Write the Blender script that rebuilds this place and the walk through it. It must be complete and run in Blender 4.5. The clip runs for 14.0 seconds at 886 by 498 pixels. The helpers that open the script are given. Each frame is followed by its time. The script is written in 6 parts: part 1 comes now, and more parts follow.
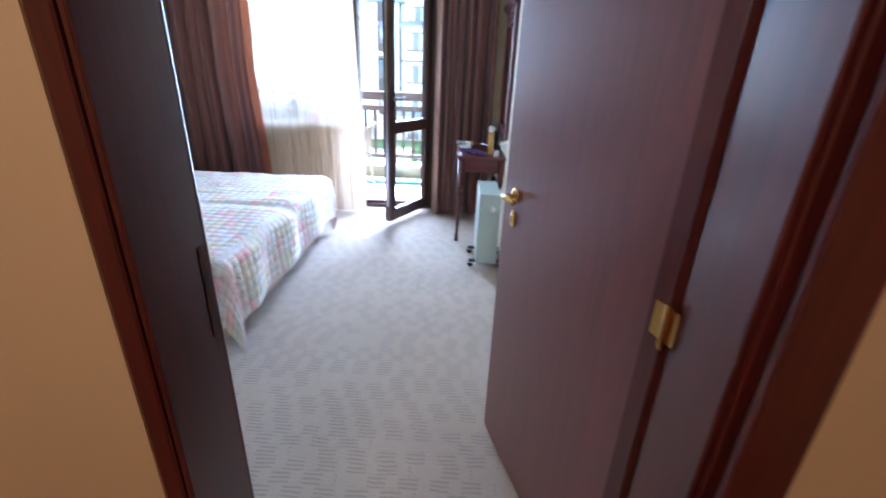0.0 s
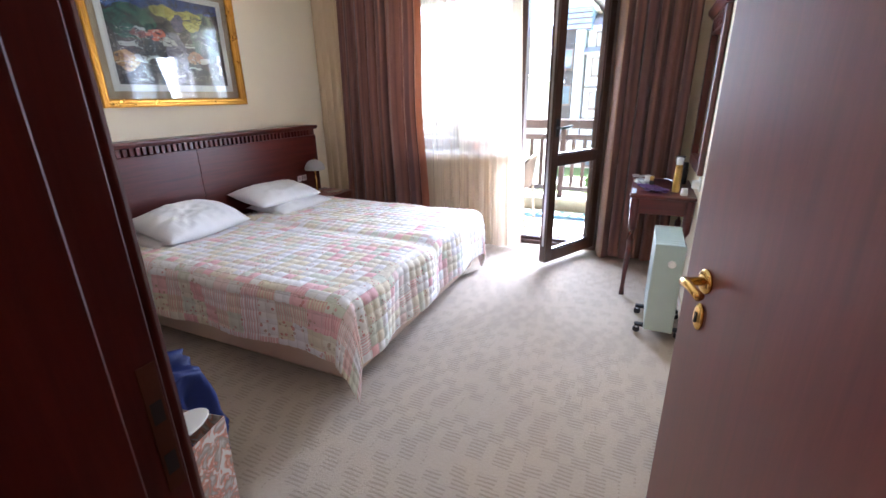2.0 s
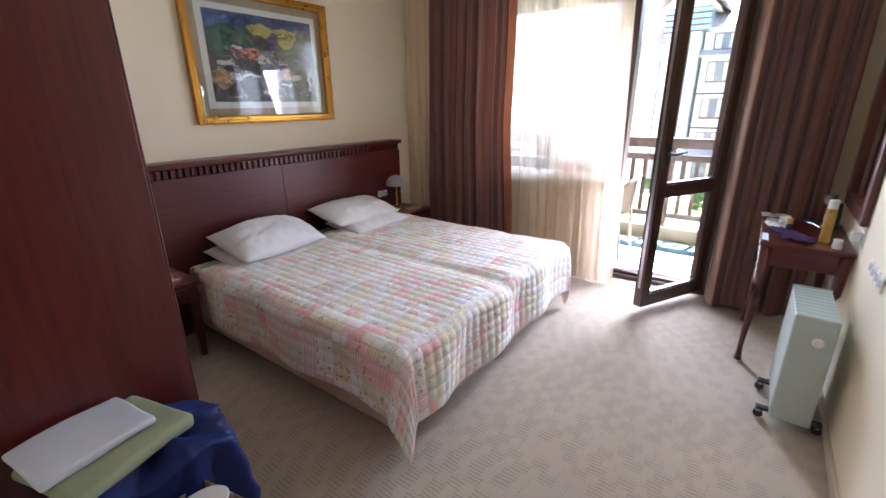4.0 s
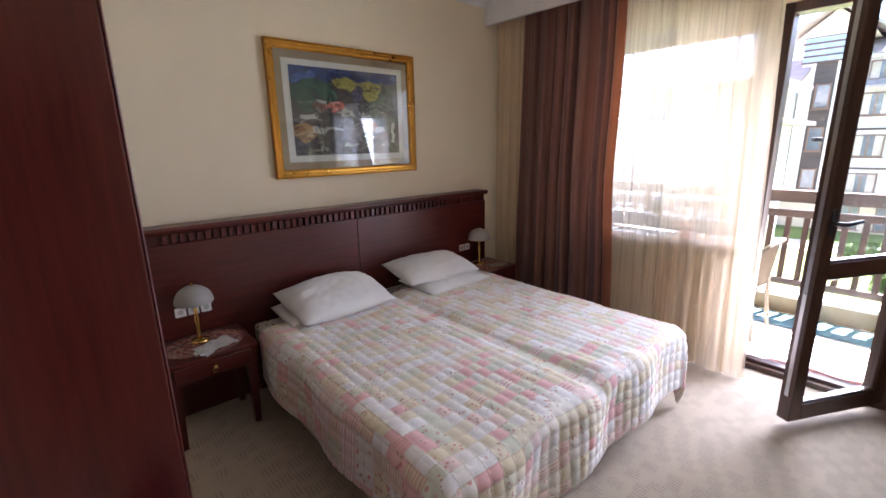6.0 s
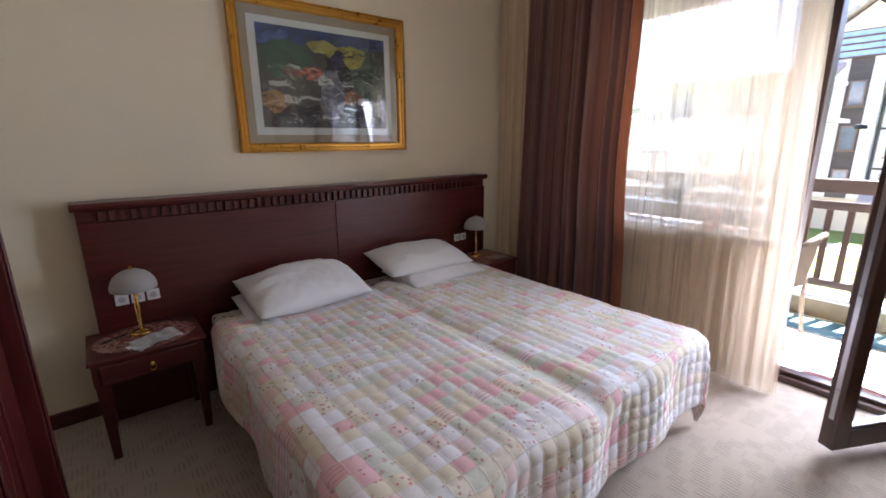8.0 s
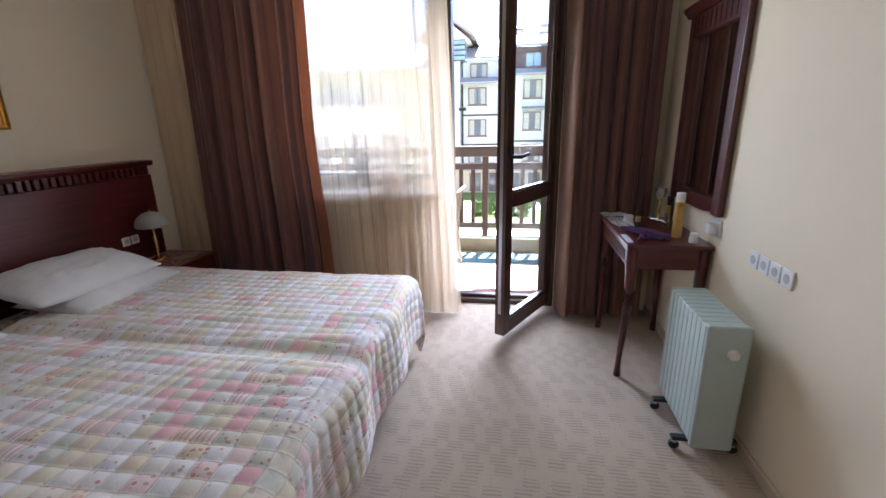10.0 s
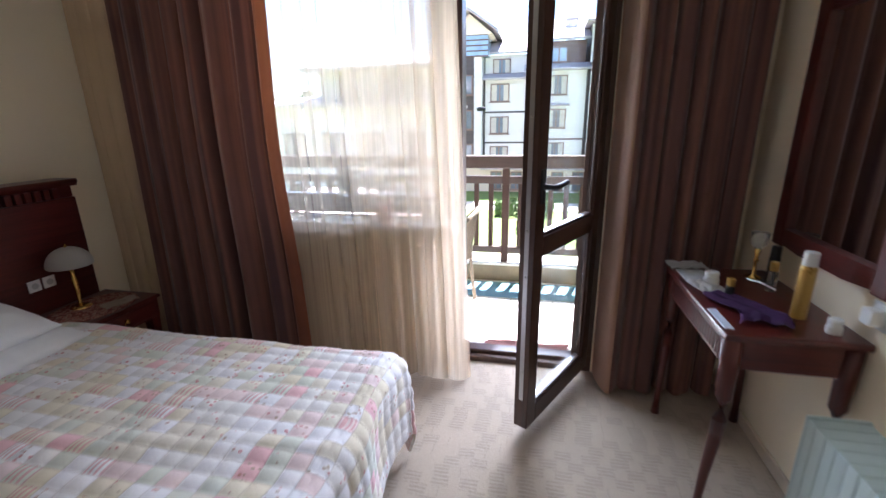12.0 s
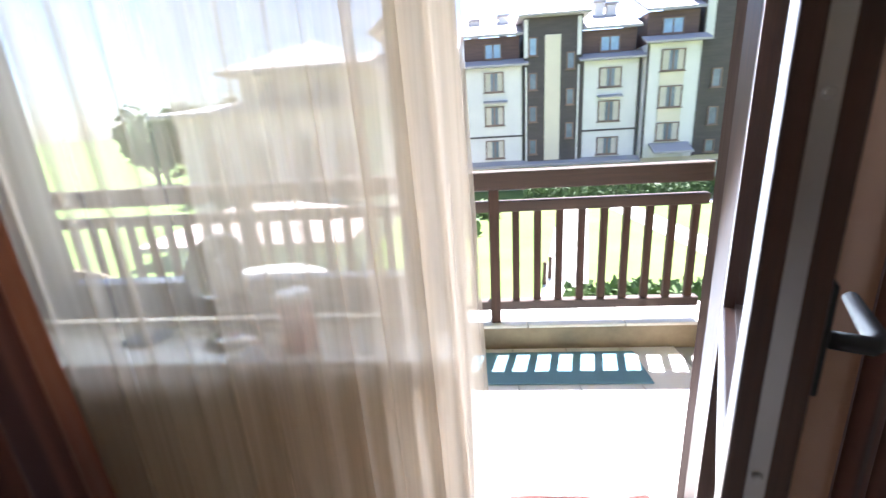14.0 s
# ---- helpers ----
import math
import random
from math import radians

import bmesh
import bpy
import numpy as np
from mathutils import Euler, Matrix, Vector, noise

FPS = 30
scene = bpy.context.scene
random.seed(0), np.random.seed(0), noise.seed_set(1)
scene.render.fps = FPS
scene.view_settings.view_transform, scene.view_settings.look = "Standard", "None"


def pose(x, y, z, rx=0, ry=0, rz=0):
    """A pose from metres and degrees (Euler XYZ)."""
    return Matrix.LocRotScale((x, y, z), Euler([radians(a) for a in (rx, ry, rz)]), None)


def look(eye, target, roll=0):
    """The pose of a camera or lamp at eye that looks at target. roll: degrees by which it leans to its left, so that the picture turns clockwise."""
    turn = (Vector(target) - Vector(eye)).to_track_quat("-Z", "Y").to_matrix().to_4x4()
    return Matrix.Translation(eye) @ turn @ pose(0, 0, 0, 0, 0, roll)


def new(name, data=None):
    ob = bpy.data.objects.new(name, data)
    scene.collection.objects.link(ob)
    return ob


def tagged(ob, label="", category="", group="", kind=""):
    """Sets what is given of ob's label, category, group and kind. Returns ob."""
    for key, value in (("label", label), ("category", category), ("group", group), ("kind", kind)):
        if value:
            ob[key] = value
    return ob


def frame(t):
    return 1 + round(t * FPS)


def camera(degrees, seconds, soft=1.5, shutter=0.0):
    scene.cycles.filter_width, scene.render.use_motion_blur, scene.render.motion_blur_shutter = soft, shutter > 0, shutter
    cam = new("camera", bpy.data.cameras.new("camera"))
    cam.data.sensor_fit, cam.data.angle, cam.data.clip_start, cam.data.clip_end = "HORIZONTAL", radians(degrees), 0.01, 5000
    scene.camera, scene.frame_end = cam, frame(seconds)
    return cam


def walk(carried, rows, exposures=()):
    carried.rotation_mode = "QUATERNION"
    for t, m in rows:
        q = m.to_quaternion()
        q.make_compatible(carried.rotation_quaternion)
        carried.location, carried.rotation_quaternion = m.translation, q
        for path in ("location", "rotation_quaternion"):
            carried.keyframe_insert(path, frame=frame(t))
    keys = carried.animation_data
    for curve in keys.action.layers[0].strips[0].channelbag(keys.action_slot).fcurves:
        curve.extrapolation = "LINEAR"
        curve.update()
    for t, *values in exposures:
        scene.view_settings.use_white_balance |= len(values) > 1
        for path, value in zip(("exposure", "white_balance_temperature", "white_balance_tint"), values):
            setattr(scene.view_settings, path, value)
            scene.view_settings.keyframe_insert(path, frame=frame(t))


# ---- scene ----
cam = camera(91.2, 14.0, shutter=0.4)
PATH = [
    (0, (0.087, 0.141, 1.438), (0.043, 1.989, 0.673), 2.2),
    (0.5, (0.102, 0.283, 1.461), (-0.315, 2.11, 0.762), -1.4),
    (1, (0.108, 0.429, 1.449), (-0.472, 2.216, 0.764), -1.4),
    (1.5, (0.127, 0.513, 1.438), (-0.593, 2.255, 0.77), -1.3),
    (2, (0.139, 0.58, 1.424), (-0.649, 2.295, 0.762), -1.0),
    (2.5, (0.085, 0.667, 1.433), (-0.773, 2.347, 0.767), -0.4),
    (3, (0.047, 0.743, 1.452), (-0.868, 2.386, 0.771), 0.1),
    (5.5, (-0.063, 1.159, 1.599), (-1.492, 2.461, 1.085), -1.7),
    (6, (-0.167, 1.287, 1.604), (-1.637, 2.558, 1.131), -1.1),
    (6.5, (-0.286, 1.445, 1.623), (-1.783, 2.696, 1.184), -0.8),
    (7, (-0.331, 1.581, 1.589), (-1.856, 2.8, 1.156), 0.0),
    (7.5, (-0.326, 1.637, 1.526), (-1.866, 2.831, 1.076), -0.1),
    (8, (-0.307, 1.654, 1.455), (-1.82, 2.868, 0.969), -0.4),
    (8.5, (-0.394, 1.583, 1.426), (-1.561, 3.114, 0.881), -0.3),
    (9, (-0.444, 1.543, 1.373), (-1.107, 3.353, 0.84), -3.5),
    (11.5, (-0.5, 2.028, 1.398), (-0.725, 3.935, 0.837), -0.6),
    (12, (-0.523, 2.382, 1.442), (-0.933, 4.254, 0.872), -1.0),
    (12.5, (-0.568, 2.732, 1.469), (-1.005, 4.601, 0.905), -0.5),
    (13, (-0.655, 3.079, 1.496), (-1.111, 4.943, 0.933), 0.2),
    (13.5, (-0.795, 3.411, 1.485), (-1.197, 5.287, 0.921), -2.0),
    (14, (-0.888, 3.672, 1.447), (-1.052, 5.581, 0.873), -3.4),
]
EXPOSURES = ((0.0, 4.58, 4650, 15), (1.0, 4.76, 4900, 18), (2.0, 4.58, 5350, 20), (2.5, 4.53, 5550, 21), (3.0, 4.40, 5600, 21), (5.5, 3.95, 5800, 24), (6.5, 3.72, 5900, 25), (9.0, 3.53, 5650, 22), (11.5, 3.3, 5600, 20), (13.0, 3.2, 5650, 19), (13.5, 3.1, 5650, 18), (14.0, 2.8, 5750, 17))
walk(cam, [(t, look(eye, target, roll)) for t, eye, target, roll in PATH], EXPOSURES)

# ---- world, sun and lamps ----
world = bpy.data.worlds.new("sky")
scene.world = world
world.use_nodes = True
wn = world.node_tree
sky = wn.nodes.new("ShaderNodeTexSky")
sky.sky_type, sky.sun_disc = "NISHITA", False
SUN_WAY = Vector((-0.10, -0.41, -1.0)).normalized()
sky.sun_elevation = math.asin(-SUN_WAY.z)
sky.sun_rotation = math.atan2(-SUN_WAY.x, -SUN_WAY.y)
wn.links.new(sky.outputs[0], wn.nodes["Background"].inputs[0])
wn.nodes["Background"].inputs[1].default_value = 0.055
sun = new("sun", bpy.data.lights.new("sun", "SUN"))
sun.data.energy, sun.data.angle, sun.data.color = 5.0, radians(0.6), (1.0, 0.95, 0.88)
sun.matrix_world = look((0, 0, 30), Vector((0, 0, 30)) + SUN_WAY)
# skylight entering by the window and the balcony door
for name, x, z, wide, tall, watts in (("skylight_window", -1.63, 1.63, 1.20, 1.30, 1.2), ("skylight_door", -0.53, 1.10, 0.50, 1.8, 3.6)):
    skylight = new(name, bpy.data.lights.new(name, "AREA"))
    skylight.data.shape, skylight.data.size, skylight.data.size_y, skylight.data.energy, skylight.data.color = "RECTANGLE", wide, tall, watts, (0.88, 0.945, 1.0)
    skylight.data.spread = radians(150)
    skylight.matrix_world = look((x, 4.985, z), (x - 0.6, 0, z - 1.3))


# ---- building helpers ----
def thing(name, loc=(0, 0, 0), turn=0, label="", category="", group="", kind=""):
    ob = new(name)
    ob.empty_display_size = 0.1
    ob.matrix_basis = pose(*loc, 0, 0, turn)
    return tagged(ob, label, category, group, kind)


def part(name, bm, material, parent=None, label="", smooth=False):
    me = bpy.data.meshes.new(name)
    bm.normal_update()
    bm.to_mesh(me)
    bm.free()
    me.materials.append(material)
    if smooth:
        me.polygons.foreach_set("use_smooth", [True] * len(me.polygons))
    ob = new(name, me)
    ob.parent = parent
    return tagged(ob, label)


def solid(name, bm, material, label="", category="", kind="", group="", smooth=False):
    return tagged(part(name, bm, material, None, label, smooth), label, category, group, kind)


def box(bm, x0, x1, y0, y1, z0, z1, bevel=0.0, seg=1):
    m = Matrix.Translation(((x0 + x1) / 2, (y0 + y1) / 2, (z0 + z1) / 2)) @ Matrix.Diagonal((abs(x1 - x0), abs(y1 - y0), abs(z1 - z0), 1))
    vs = bmesh.ops.create_cube(bm, size=1, matrix=m)["verts"]
    if bevel > 0:
        edges = {e for v in vs for e in v.link_edges}
        bmesh.ops.bevel(bm, geom=list(edges), offset=bevel, segments=seg, affect="EDGES", profile=0.6)
    return bm


def B(*a, bevel=0.0, seg=1):
    return box(bmesh.new(), *a, bevel=bevel, seg=seg)


def lathe(bm, prof, c=(0, 0, 0), n=24, m=None):
    """A turned shape from (radius, height) pairs round a z axis at c."""
    rings = []
    for r, z in prof:
        ring = []
        for i in range(n):
            a = 2 * math.pi * i / n
            p = Vector((r * math.cos(a), r * math.sin(a), z))
            if m is not None:
                p = m @ p
            ring.append(bm.verts.new(p + Vector(c)))
        rings.append(ring)
    for a, b in zip(rings, rings[1:]):
        for i in range(n):
            bm.faces.new((a[i], a[(i + 1) % n], b[(i + 1) % n], b[i]))
    bm.faces.new(list(reversed(rings[0])))
    bm.faces.new(rings[-1])
    return bm


def tube(bm, pts, r, n=10):
    """A rod through points; r is one radius or one for each point."""
    pts = [Vector(p) for p in pts]
    rs = r if isinstance(r, (list, tuple)) else [r] * len(pts)
    rings = []
    for i, p in enumerate(pts):
        d = (pts[min(i + 1, len(pts) - 1)] - pts[max(i - 1, 0)]).normalized()
        q = d.to_track_quat("Z", "Y")
        rings.append([bm.verts.new(p + q @ Vector((rs[i] * math.cos(2 * math.pi * k / n), rs[i] * math.sin(2 * math.pi * k / n), 0))) for k in range(n)])
    for a, b in zip(rings, rings[1:]):
        for k in range(n):
            bm.faces.new((a[k], a[(k + 1) % n], b[(k + 1) % n], b[k]))
    bm.faces.new(list(reversed(rings[0])))
    bm.faces.new(rings[-1])
    return bm


def sheet(fn, nu, nv, uvs=None, thick=0.0):
    """A cloth-like sheet: fn(i / nu, j / nv) gives each point; uvs the same for its map."""
    bm = bmesh.new()
    g = [[bm.verts.new(fn(i / nu, j / nv)) for j in range(nv + 1)] for i in range(nu + 1)]
    lay = bm.loops.layers.uv.new("map") if uvs else None
    for i in range(nu):
        for j in range(nv):
            f = bm.faces.new((g[i][j], g[i + 1][j], g[i + 1][j + 1], g[i][j + 1]))
            if uvs:
                for lp, (a, b) in zip(f.loops, ((i, j), (i + 1, j), (i + 1, j + 1), (i, j + 1))):
                    lp[lay].uv = uvs(a / nu, b / nv)
    if thick:
        bmesh.ops.solidify(bm, geom=bm.faces[:], thickness=thick)
    return bm


def extrude_profile(bm, prof, axis, a, b):
    """Runs a closed outline of (p, q) pairs along an axis from a to b."""
    def at(p, q, t):
        return {"x": (t, p, q), "y": (p, t, q), "z": (p, q, t)}[axis]
    A = [bm.verts.new(at(p, q, a)) for p, q in prof]
    C = [bm.verts.new(at(p, q, b)) for p, q in prof]
    n = len(prof)
    for i in range(n):
        bm.faces.new((A[i], A[(i + 1) % n], C[(i + 1) % n], C[i]))
    bm.faces.new(list(reversed(A)))
    bm.faces.new(C)
    bmesh.ops.recalc_face_normals(bm, faces=bm.faces[:])
    return bm


# ---- materials ----
class Mat:
    """A node material with a Principled shader and a few shorthands."""
    def __init__(s, name):
        s.mat = bpy.data.materials.new(name)
        s.mat.use_nodes = True
        s.nt = s.mat.node_tree
        s.bsdf = s.nt.nodes["Principled BSDF"]
        s.out = s.nt.nodes["Material Output"]
        s.tc = s.nt.nodes.new("ShaderNodeTexCoord")

    def node(s, kind, ins=None, **props):
        n = s.nt.nodes.new(kind)
        for k, v in props.items():
            setattr(n, k, v)
        for k, v in (ins or {}).items():
            s.put(n.inputs[k], v)
        return n

    def put(s, socket, v):
        if isinstance(v, bpy.types.NodeSocket):
            s.nt.links.new(v, socket)
        else:
            socket.default_value = v

    def set(s, **kw):
        names = {"base": "Base Color", "rough": "Roughness", "metal": "Metallic", "normal": "Normal", "coat": "Coat Weight", "spec": "Specular IOR Level", "sheen": "Sheen Weight", "trans": "Transmission Weight", "ior": "IOR", "alpha": "Alpha", "sss": "Subsurface Weight", "glow": "Emission Color", "glow_power": "Emission Strength"}
        for k, v in kw.items():
            s.put(s.bsdf.inputs[names[k]], v)
        return s

    def scaled(s, scale=(1, 1, 1), src="Object", rot=(0, 0, 0)):
        return s.node("ShaderNodeMapping", {"Vector": s.tc.outputs[src], "Scale": scale, "Rotation": rot}).outputs[0]

    def noise(s, vec, scale, detail=4.0, rough=0.6, distort=0.0):
        return s.node("ShaderNodeTexNoise", {"Vector": vec, "Scale": scale, "Detail": detail, "Roughness": rough, "Distortion": distort}).outputs[0]

    def ramp(s, fac, stops):
        n = s.node("ShaderNodeValToRGB", {"Fac": fac})
        e = n.color_ramp.elements
        while len(e) < len(stops):
            e.new(0.5)
        for el, (p, c) in zip(e, stops):
            el.position = p
            el.color = c if len(c) == 4 else (*c, 1)
        return n.outputs[0]

    def math(s, op, a, b=0.0, c=0.0, clamp=False):
        n = s.node("ShaderNodeMath", operation=op, use_clamp=clamp)
        s.put(n.inputs[0], a), s.put(n.inputs[1], b), s.put(n.inputs[2], c)
        return n.outputs[0]

    def mix(s, fac, a, b, mode="MIX"):
        n = s.node("ShaderNodeMix", data_type="RGBA", blend_type=mode)
        s.put(n.inputs[0], fac)
        s.put(n.inputs[6], a if not isinstance(a, tuple) or len(a) == 4 else (*a, 1))
        s.put(n.inputs[7], b if not isinstance(b, tuple) or len(b) == 4 else (*b, 1))
        return n.outputs[2]

    def bump(s, height, strength=0.3, distance=0.002):
        return s.node("ShaderNodeBump", {"Height": height, "Strength": strength, "Distance": distance}).outputs[0]


def plain(name, c, rough=0.6, var=0.12, scale=3.0, fine=60.0, bump=0.15, dist=0.001, metal=0.0, coat=0.0, stretch=(1, 1, 1), spec=0.5):
    """A surface of one colour with broad blotches, fine grain and slight relief."""
    m = Mat(name)
    v = m.scaled(stretch)
    big, small = m.noise(v, scale, 5), m.noise(v, fine, 3)
    lo, hi = tuple(x * (1 - var) for x in c), tuple(min(x * (1 + var), 1) for x in c)
    col = m.mix(m.math("MULTIPLY", small, 0.35), m.ramp(big, ((0.3, lo), (0.7, hi))), lo)
    m.set(base=col, rough=m.math("MULTIPLY_ADD", big, 0.2, rough - 0.1), metal=metal, coat=coat, spec=spec, normal=m.bump(small, bump, dist))
    return m.mat


def wood(name, dark, light, rough=0.32, coat=0.25, axis="z", grain=1.0, spec=0.5, coat_rough=0.25):
    m = Mat(name)
    m.set(spec=spec)
    st = {"z": (14, 14, 0.9), "y": (14, 0.9, 14), "x": (0.9, 14, 14)}[axis]
    v = m.scaled(st)
    g = m.noise(v, 2.2 * grain, 6, 0.65, 0.8)
    f = m.noise(v, 11.0 * grain, 3, 0.6)
    blot = m.noise(m.scaled(), 1.6, 2)
    col = m.mix(m.math("MULTIPLY", f, 0.45), m.ramp(g, ((0.3, dark), (0.72, light))), tuple(x * 0.6 for x in dark))
    col = m.mix(m.math("MULTIPLY", blot, 0.25), col, dark)
    m.set(base=col, rough=m.math("MULTIPLY_ADD", g, 0.16, rough - 0.08), coat=coat, normal=m.bump(f, 0.12, 0.0008))
    m.bsdf.inputs["Coat Roughness"].default_value = coat_rough
    return m.mat


MAHOG = wood("mahogany", (0.060, 0.0075, 0.0055), (0.150, 0.020, 0.014))
MAHOG_Y = wood("mahogany_along_y", (0.060, 0.0075, 0.0055), (0.150, 0.020, 0.014), axis="y")
MAHOG_X = wood("mahogany_along_x", (0.060, 0.0075, 0.0055), (0.150, 0.020, 0.014), axis="x")
DOORWOOD = wood("stained_door_veneer", (0.125, 0.022, 0.019), (0.25, 0.052, 0.044), rough=0.42, coat=1.0, coat_rough=0.40)
FRAMEWOOD = wood("brown_window_wood", (0.050, 0.022, 0.014), (0.115, 0.052, 0.032), rough=0.4, coat=0.2)
RAILWOOD = wood("weathered_rail_wood", (0.062, 0.040, 0.032), (0.115, 0.074, 0.058), rough=0.6, coat=0.0, axis="x")
POSTWOOD = wood("weathered_post_wood", (0.062, 0.038, 0.031), (0.12, 0.074, 0.058), rough=0.75, coat=0.0, spec=0.15)
WALL = plain("cream_wall_paint", (0.86, 0.755, 0.56), 0.85, 0.04, 1.2, 160, 0.12, 0.0006)
ORANGE = plain("apricot_corridor_paint", (0.66, 0.45, 0.235), 0.85, 0.05, 1.2, 160, 0.12, 0.0006)
CEIL = plain("white_ceiling_paint", (0.85, 0.84, 0.81), 0.9, 0.03, 1.0, 150, 0.08, 0.0005)
BRASS = plain("polished_brass", (0.82, 0.53, 0.16), 0.2, 0.06, 12, 90, 0.05, 0.0003, metal=1.0)
GOLD = plain("gilded_frame", (0.58, 0.29, 0.045), 0.30, 0.10, 14, 90, 0.25, 0.0008, metal=0.95)
WHITEPL = plain("white_plastic", (0.80, 0.79, 0.76), 0.4, 0.03, 6, 120, 0.03, 0.0003)
BLACKPL = plain("black_plastic", (0.018, 0.018, 0.02), 0.45, 0.15, 8, 120, 0.05, 0.0004)
STEEL = plain("satin_steel", (0.55, 0.55, 0.56), 0.32, 0.06, 9, 120, 0.05, 0.0003, metal=1.0)
LINEN = plain("white_bed_linen", (0.80, 0.79, 0.78), 0.9, 0.03, 5, 300, 0.2, 0.0006)
DIVAN = plain("peach_bed_base_fabric", (0.62, 0.46, 0.36), 0.92, 0.06, 4, 350, 0.3, 0.0006)
HEATER = plain("pale_grey_green_enamel", (0.46, 0.55, 0.52), 0.38, 0.04, 5, 100, 0.04, 0.0004)
STONE = plain("cream_stone_sill", (0.74, 0.70, 0.62), 0.35, 0.08, 6, 60, 0.06, 0.0005)
PLASTER = plain("white_facade_render", (0.72, 0.69, 0.65), 0.9, 0.06, 0.5, 14, 0.2, 0.004)
CREAMPL = plain("cream_facade_render", (0.70, 0.62, 0.48), 0.9, 0.06, 0.5, 14, 0.2, 0.004)
DARKCLAD = plain("dark_timber_cladding", (0.085, 0.068, 0.062), 0.7, 0.2, 0.8, 9, 0.4, 0.01, stretch=(1, 1, 9))
BROWNCLAD = plain("brown_timber_cladding", (0.13, 0.075, 0.062), 0.7, 0.2, 0.8, 9, 0.4, 0.01, stretch=(1, 1, 9))
ROOF = plain("grey_sheet_roof", (0.40, 0.365, 0.355), 0.55, 0.15, 0.4, 6, 0.3, 0.01)
PINKROOF = plain("pale_tile_roof", (0.55, 0.42, 0.38), 0.8, 0.15, 0.8, 8, 0.4, 0.02)


def glass_mat(name, tint=(0.96, 0.98, 0.97)):
    """Thin window glass: mostly clear, with the gloss of a pane."""
    m = Mat(name)
    clear = m.node("ShaderNodeBsdfTransparent", {"Color": (*tint, 1)}).outputs[0]
    gloss = m.node("ShaderNodeBsdfGlossy", {"Color": (1, 1, 1, 1), "Roughness": 0.02}).outputs[0]
    fr = m.math("MULTIPLY_ADD", m.math("POWER", m.node("ShaderNodeLayerWeight", {"Blend": 0.5}).outputs[1], 5.0), 0.9, 0.045)
    mx = m.node("ShaderNodeMixShader")
    m.put(mx.inputs[0], fr), m.put(mx.inputs[1], clear), m.put(mx.inputs[2], gloss)
    m.nt.links.new(mx.outputs[0], m.out.inputs[0])
    return m.mat


GLASS = glass_mat("clear_window_glass")
FARGLASS = plain("far_window_glass", (0.16, 0.19, 0.22), 0.12, 0.25, 1.5, 5, 0.02, 0.001, spec=0.8)
SKYGLASS = plain("roof_window_glass", (0.30, 0.42, 0.55), 0.1, 0.2, 1.5, 5, 0.02, 0.001, spec=0.9)
MIRROR = plain("mirror_silver", (0.86, 0.88, 0.87), 0.12, 0.02, 2, 40, 0.0, 0.0001, metal=1.0)
MIRROR.node_tree.nodes["Principled BSDF"].inputs["Roughness"].default_value = 0.02
for lk in list(MIRROR.node_tree.links):
    if lk.to_socket.name == "Roughness" and lk.to_node.type == "BSDF_PRINCIPLED":
        MIRROR.node_tree.links.remove(lk)


def carpet_mat():
    """Looped beige carpet with carved groups of short dashes in a block pattern."""
    m = Mat("beige_carved_carpet")
    sp = m.node("ShaderNodeSeparateXYZ", {"Vector": m.tc.outputs["Object"]})
    x, y = sp.outputs[0], sp.outputs[1]
    wob = m.math("MULTIPLY", m.math("SUBTRACT", m.noise(m.scaled(), 9, 2), 0.5), 0.02)
    xw, yw = m.math("ADD", x, wob), m.math("ADD", y, wob)
    row = m.math("FLOOR", m.math("DIVIDE", yw, 0.058))
    xs = m.math("ADD", xw, m.math("MULTIPLY", m.math("FRACT", m.math("MULTIPLY", m.math("SINE", m.math("MULTIPLY", row, 12.99)), 43.76)), 0.12))
    cell = m.node("ShaderNodeCombineXYZ", {"X": m.math("FLOOR", m.math("DIVIDE", xs, 0.12)), "Y": row}).outputs[0]
    pick = m.node("ShaderNodeTexWhiteNoise", {"Vector": cell}, noise_dimensions="2D").outputs[0]
    line = m.math("SINE", m.math("MULTIPLY", yw, 2 * math.pi / 0.0193))
    ends = m.math("SINE", m.math("MULTIPLY", xs, 2 * math.pi / 0.12))
    groove = m.math("MULTIPLY", m.math("GREATER_THAN", pick, 0.22), m.math("MULTIPLY", m.math("GREATER_THAN", line, 0.3), m.math("GREATER_THAN", ends, -0.35)))
    pile = m.noise(m.scaled(), 420, 2)
    tuft = m.noise(m.scaled(), 90, 3)
    big = m.noise(m.scaled(), 1.4, 4)
    col = m.ramp(big, ((0.25, (0.46, 0.375, 0.285)), (0.75, (0.54, 0.45, 0.35))))
    col = m.mix(m.math("MULTIPLY", tuft, 0.4), col, (0.30, 0.245, 0.19))
    # the carved grooves' shade is mixed into the carpet colour
    col = m.mix(m.math("MULTIPLY", groove, 0.45), col, (0.22, 0.17, 0.125))
    h = m.math("SUBTRACT", m.math("ADD", m.math("MULTIPLY", pile, 0.4), m.math("MULTIPLY", tuft, 0.5)), m.math("MULTIPLY", groove, 0.8))
    m.set(base=col, rough=0.95, spec=0.2, sheen=0.25, normal=m.bump(h, 0.6, 0.006))
    return m.mat


CARPET = carpet_mat()


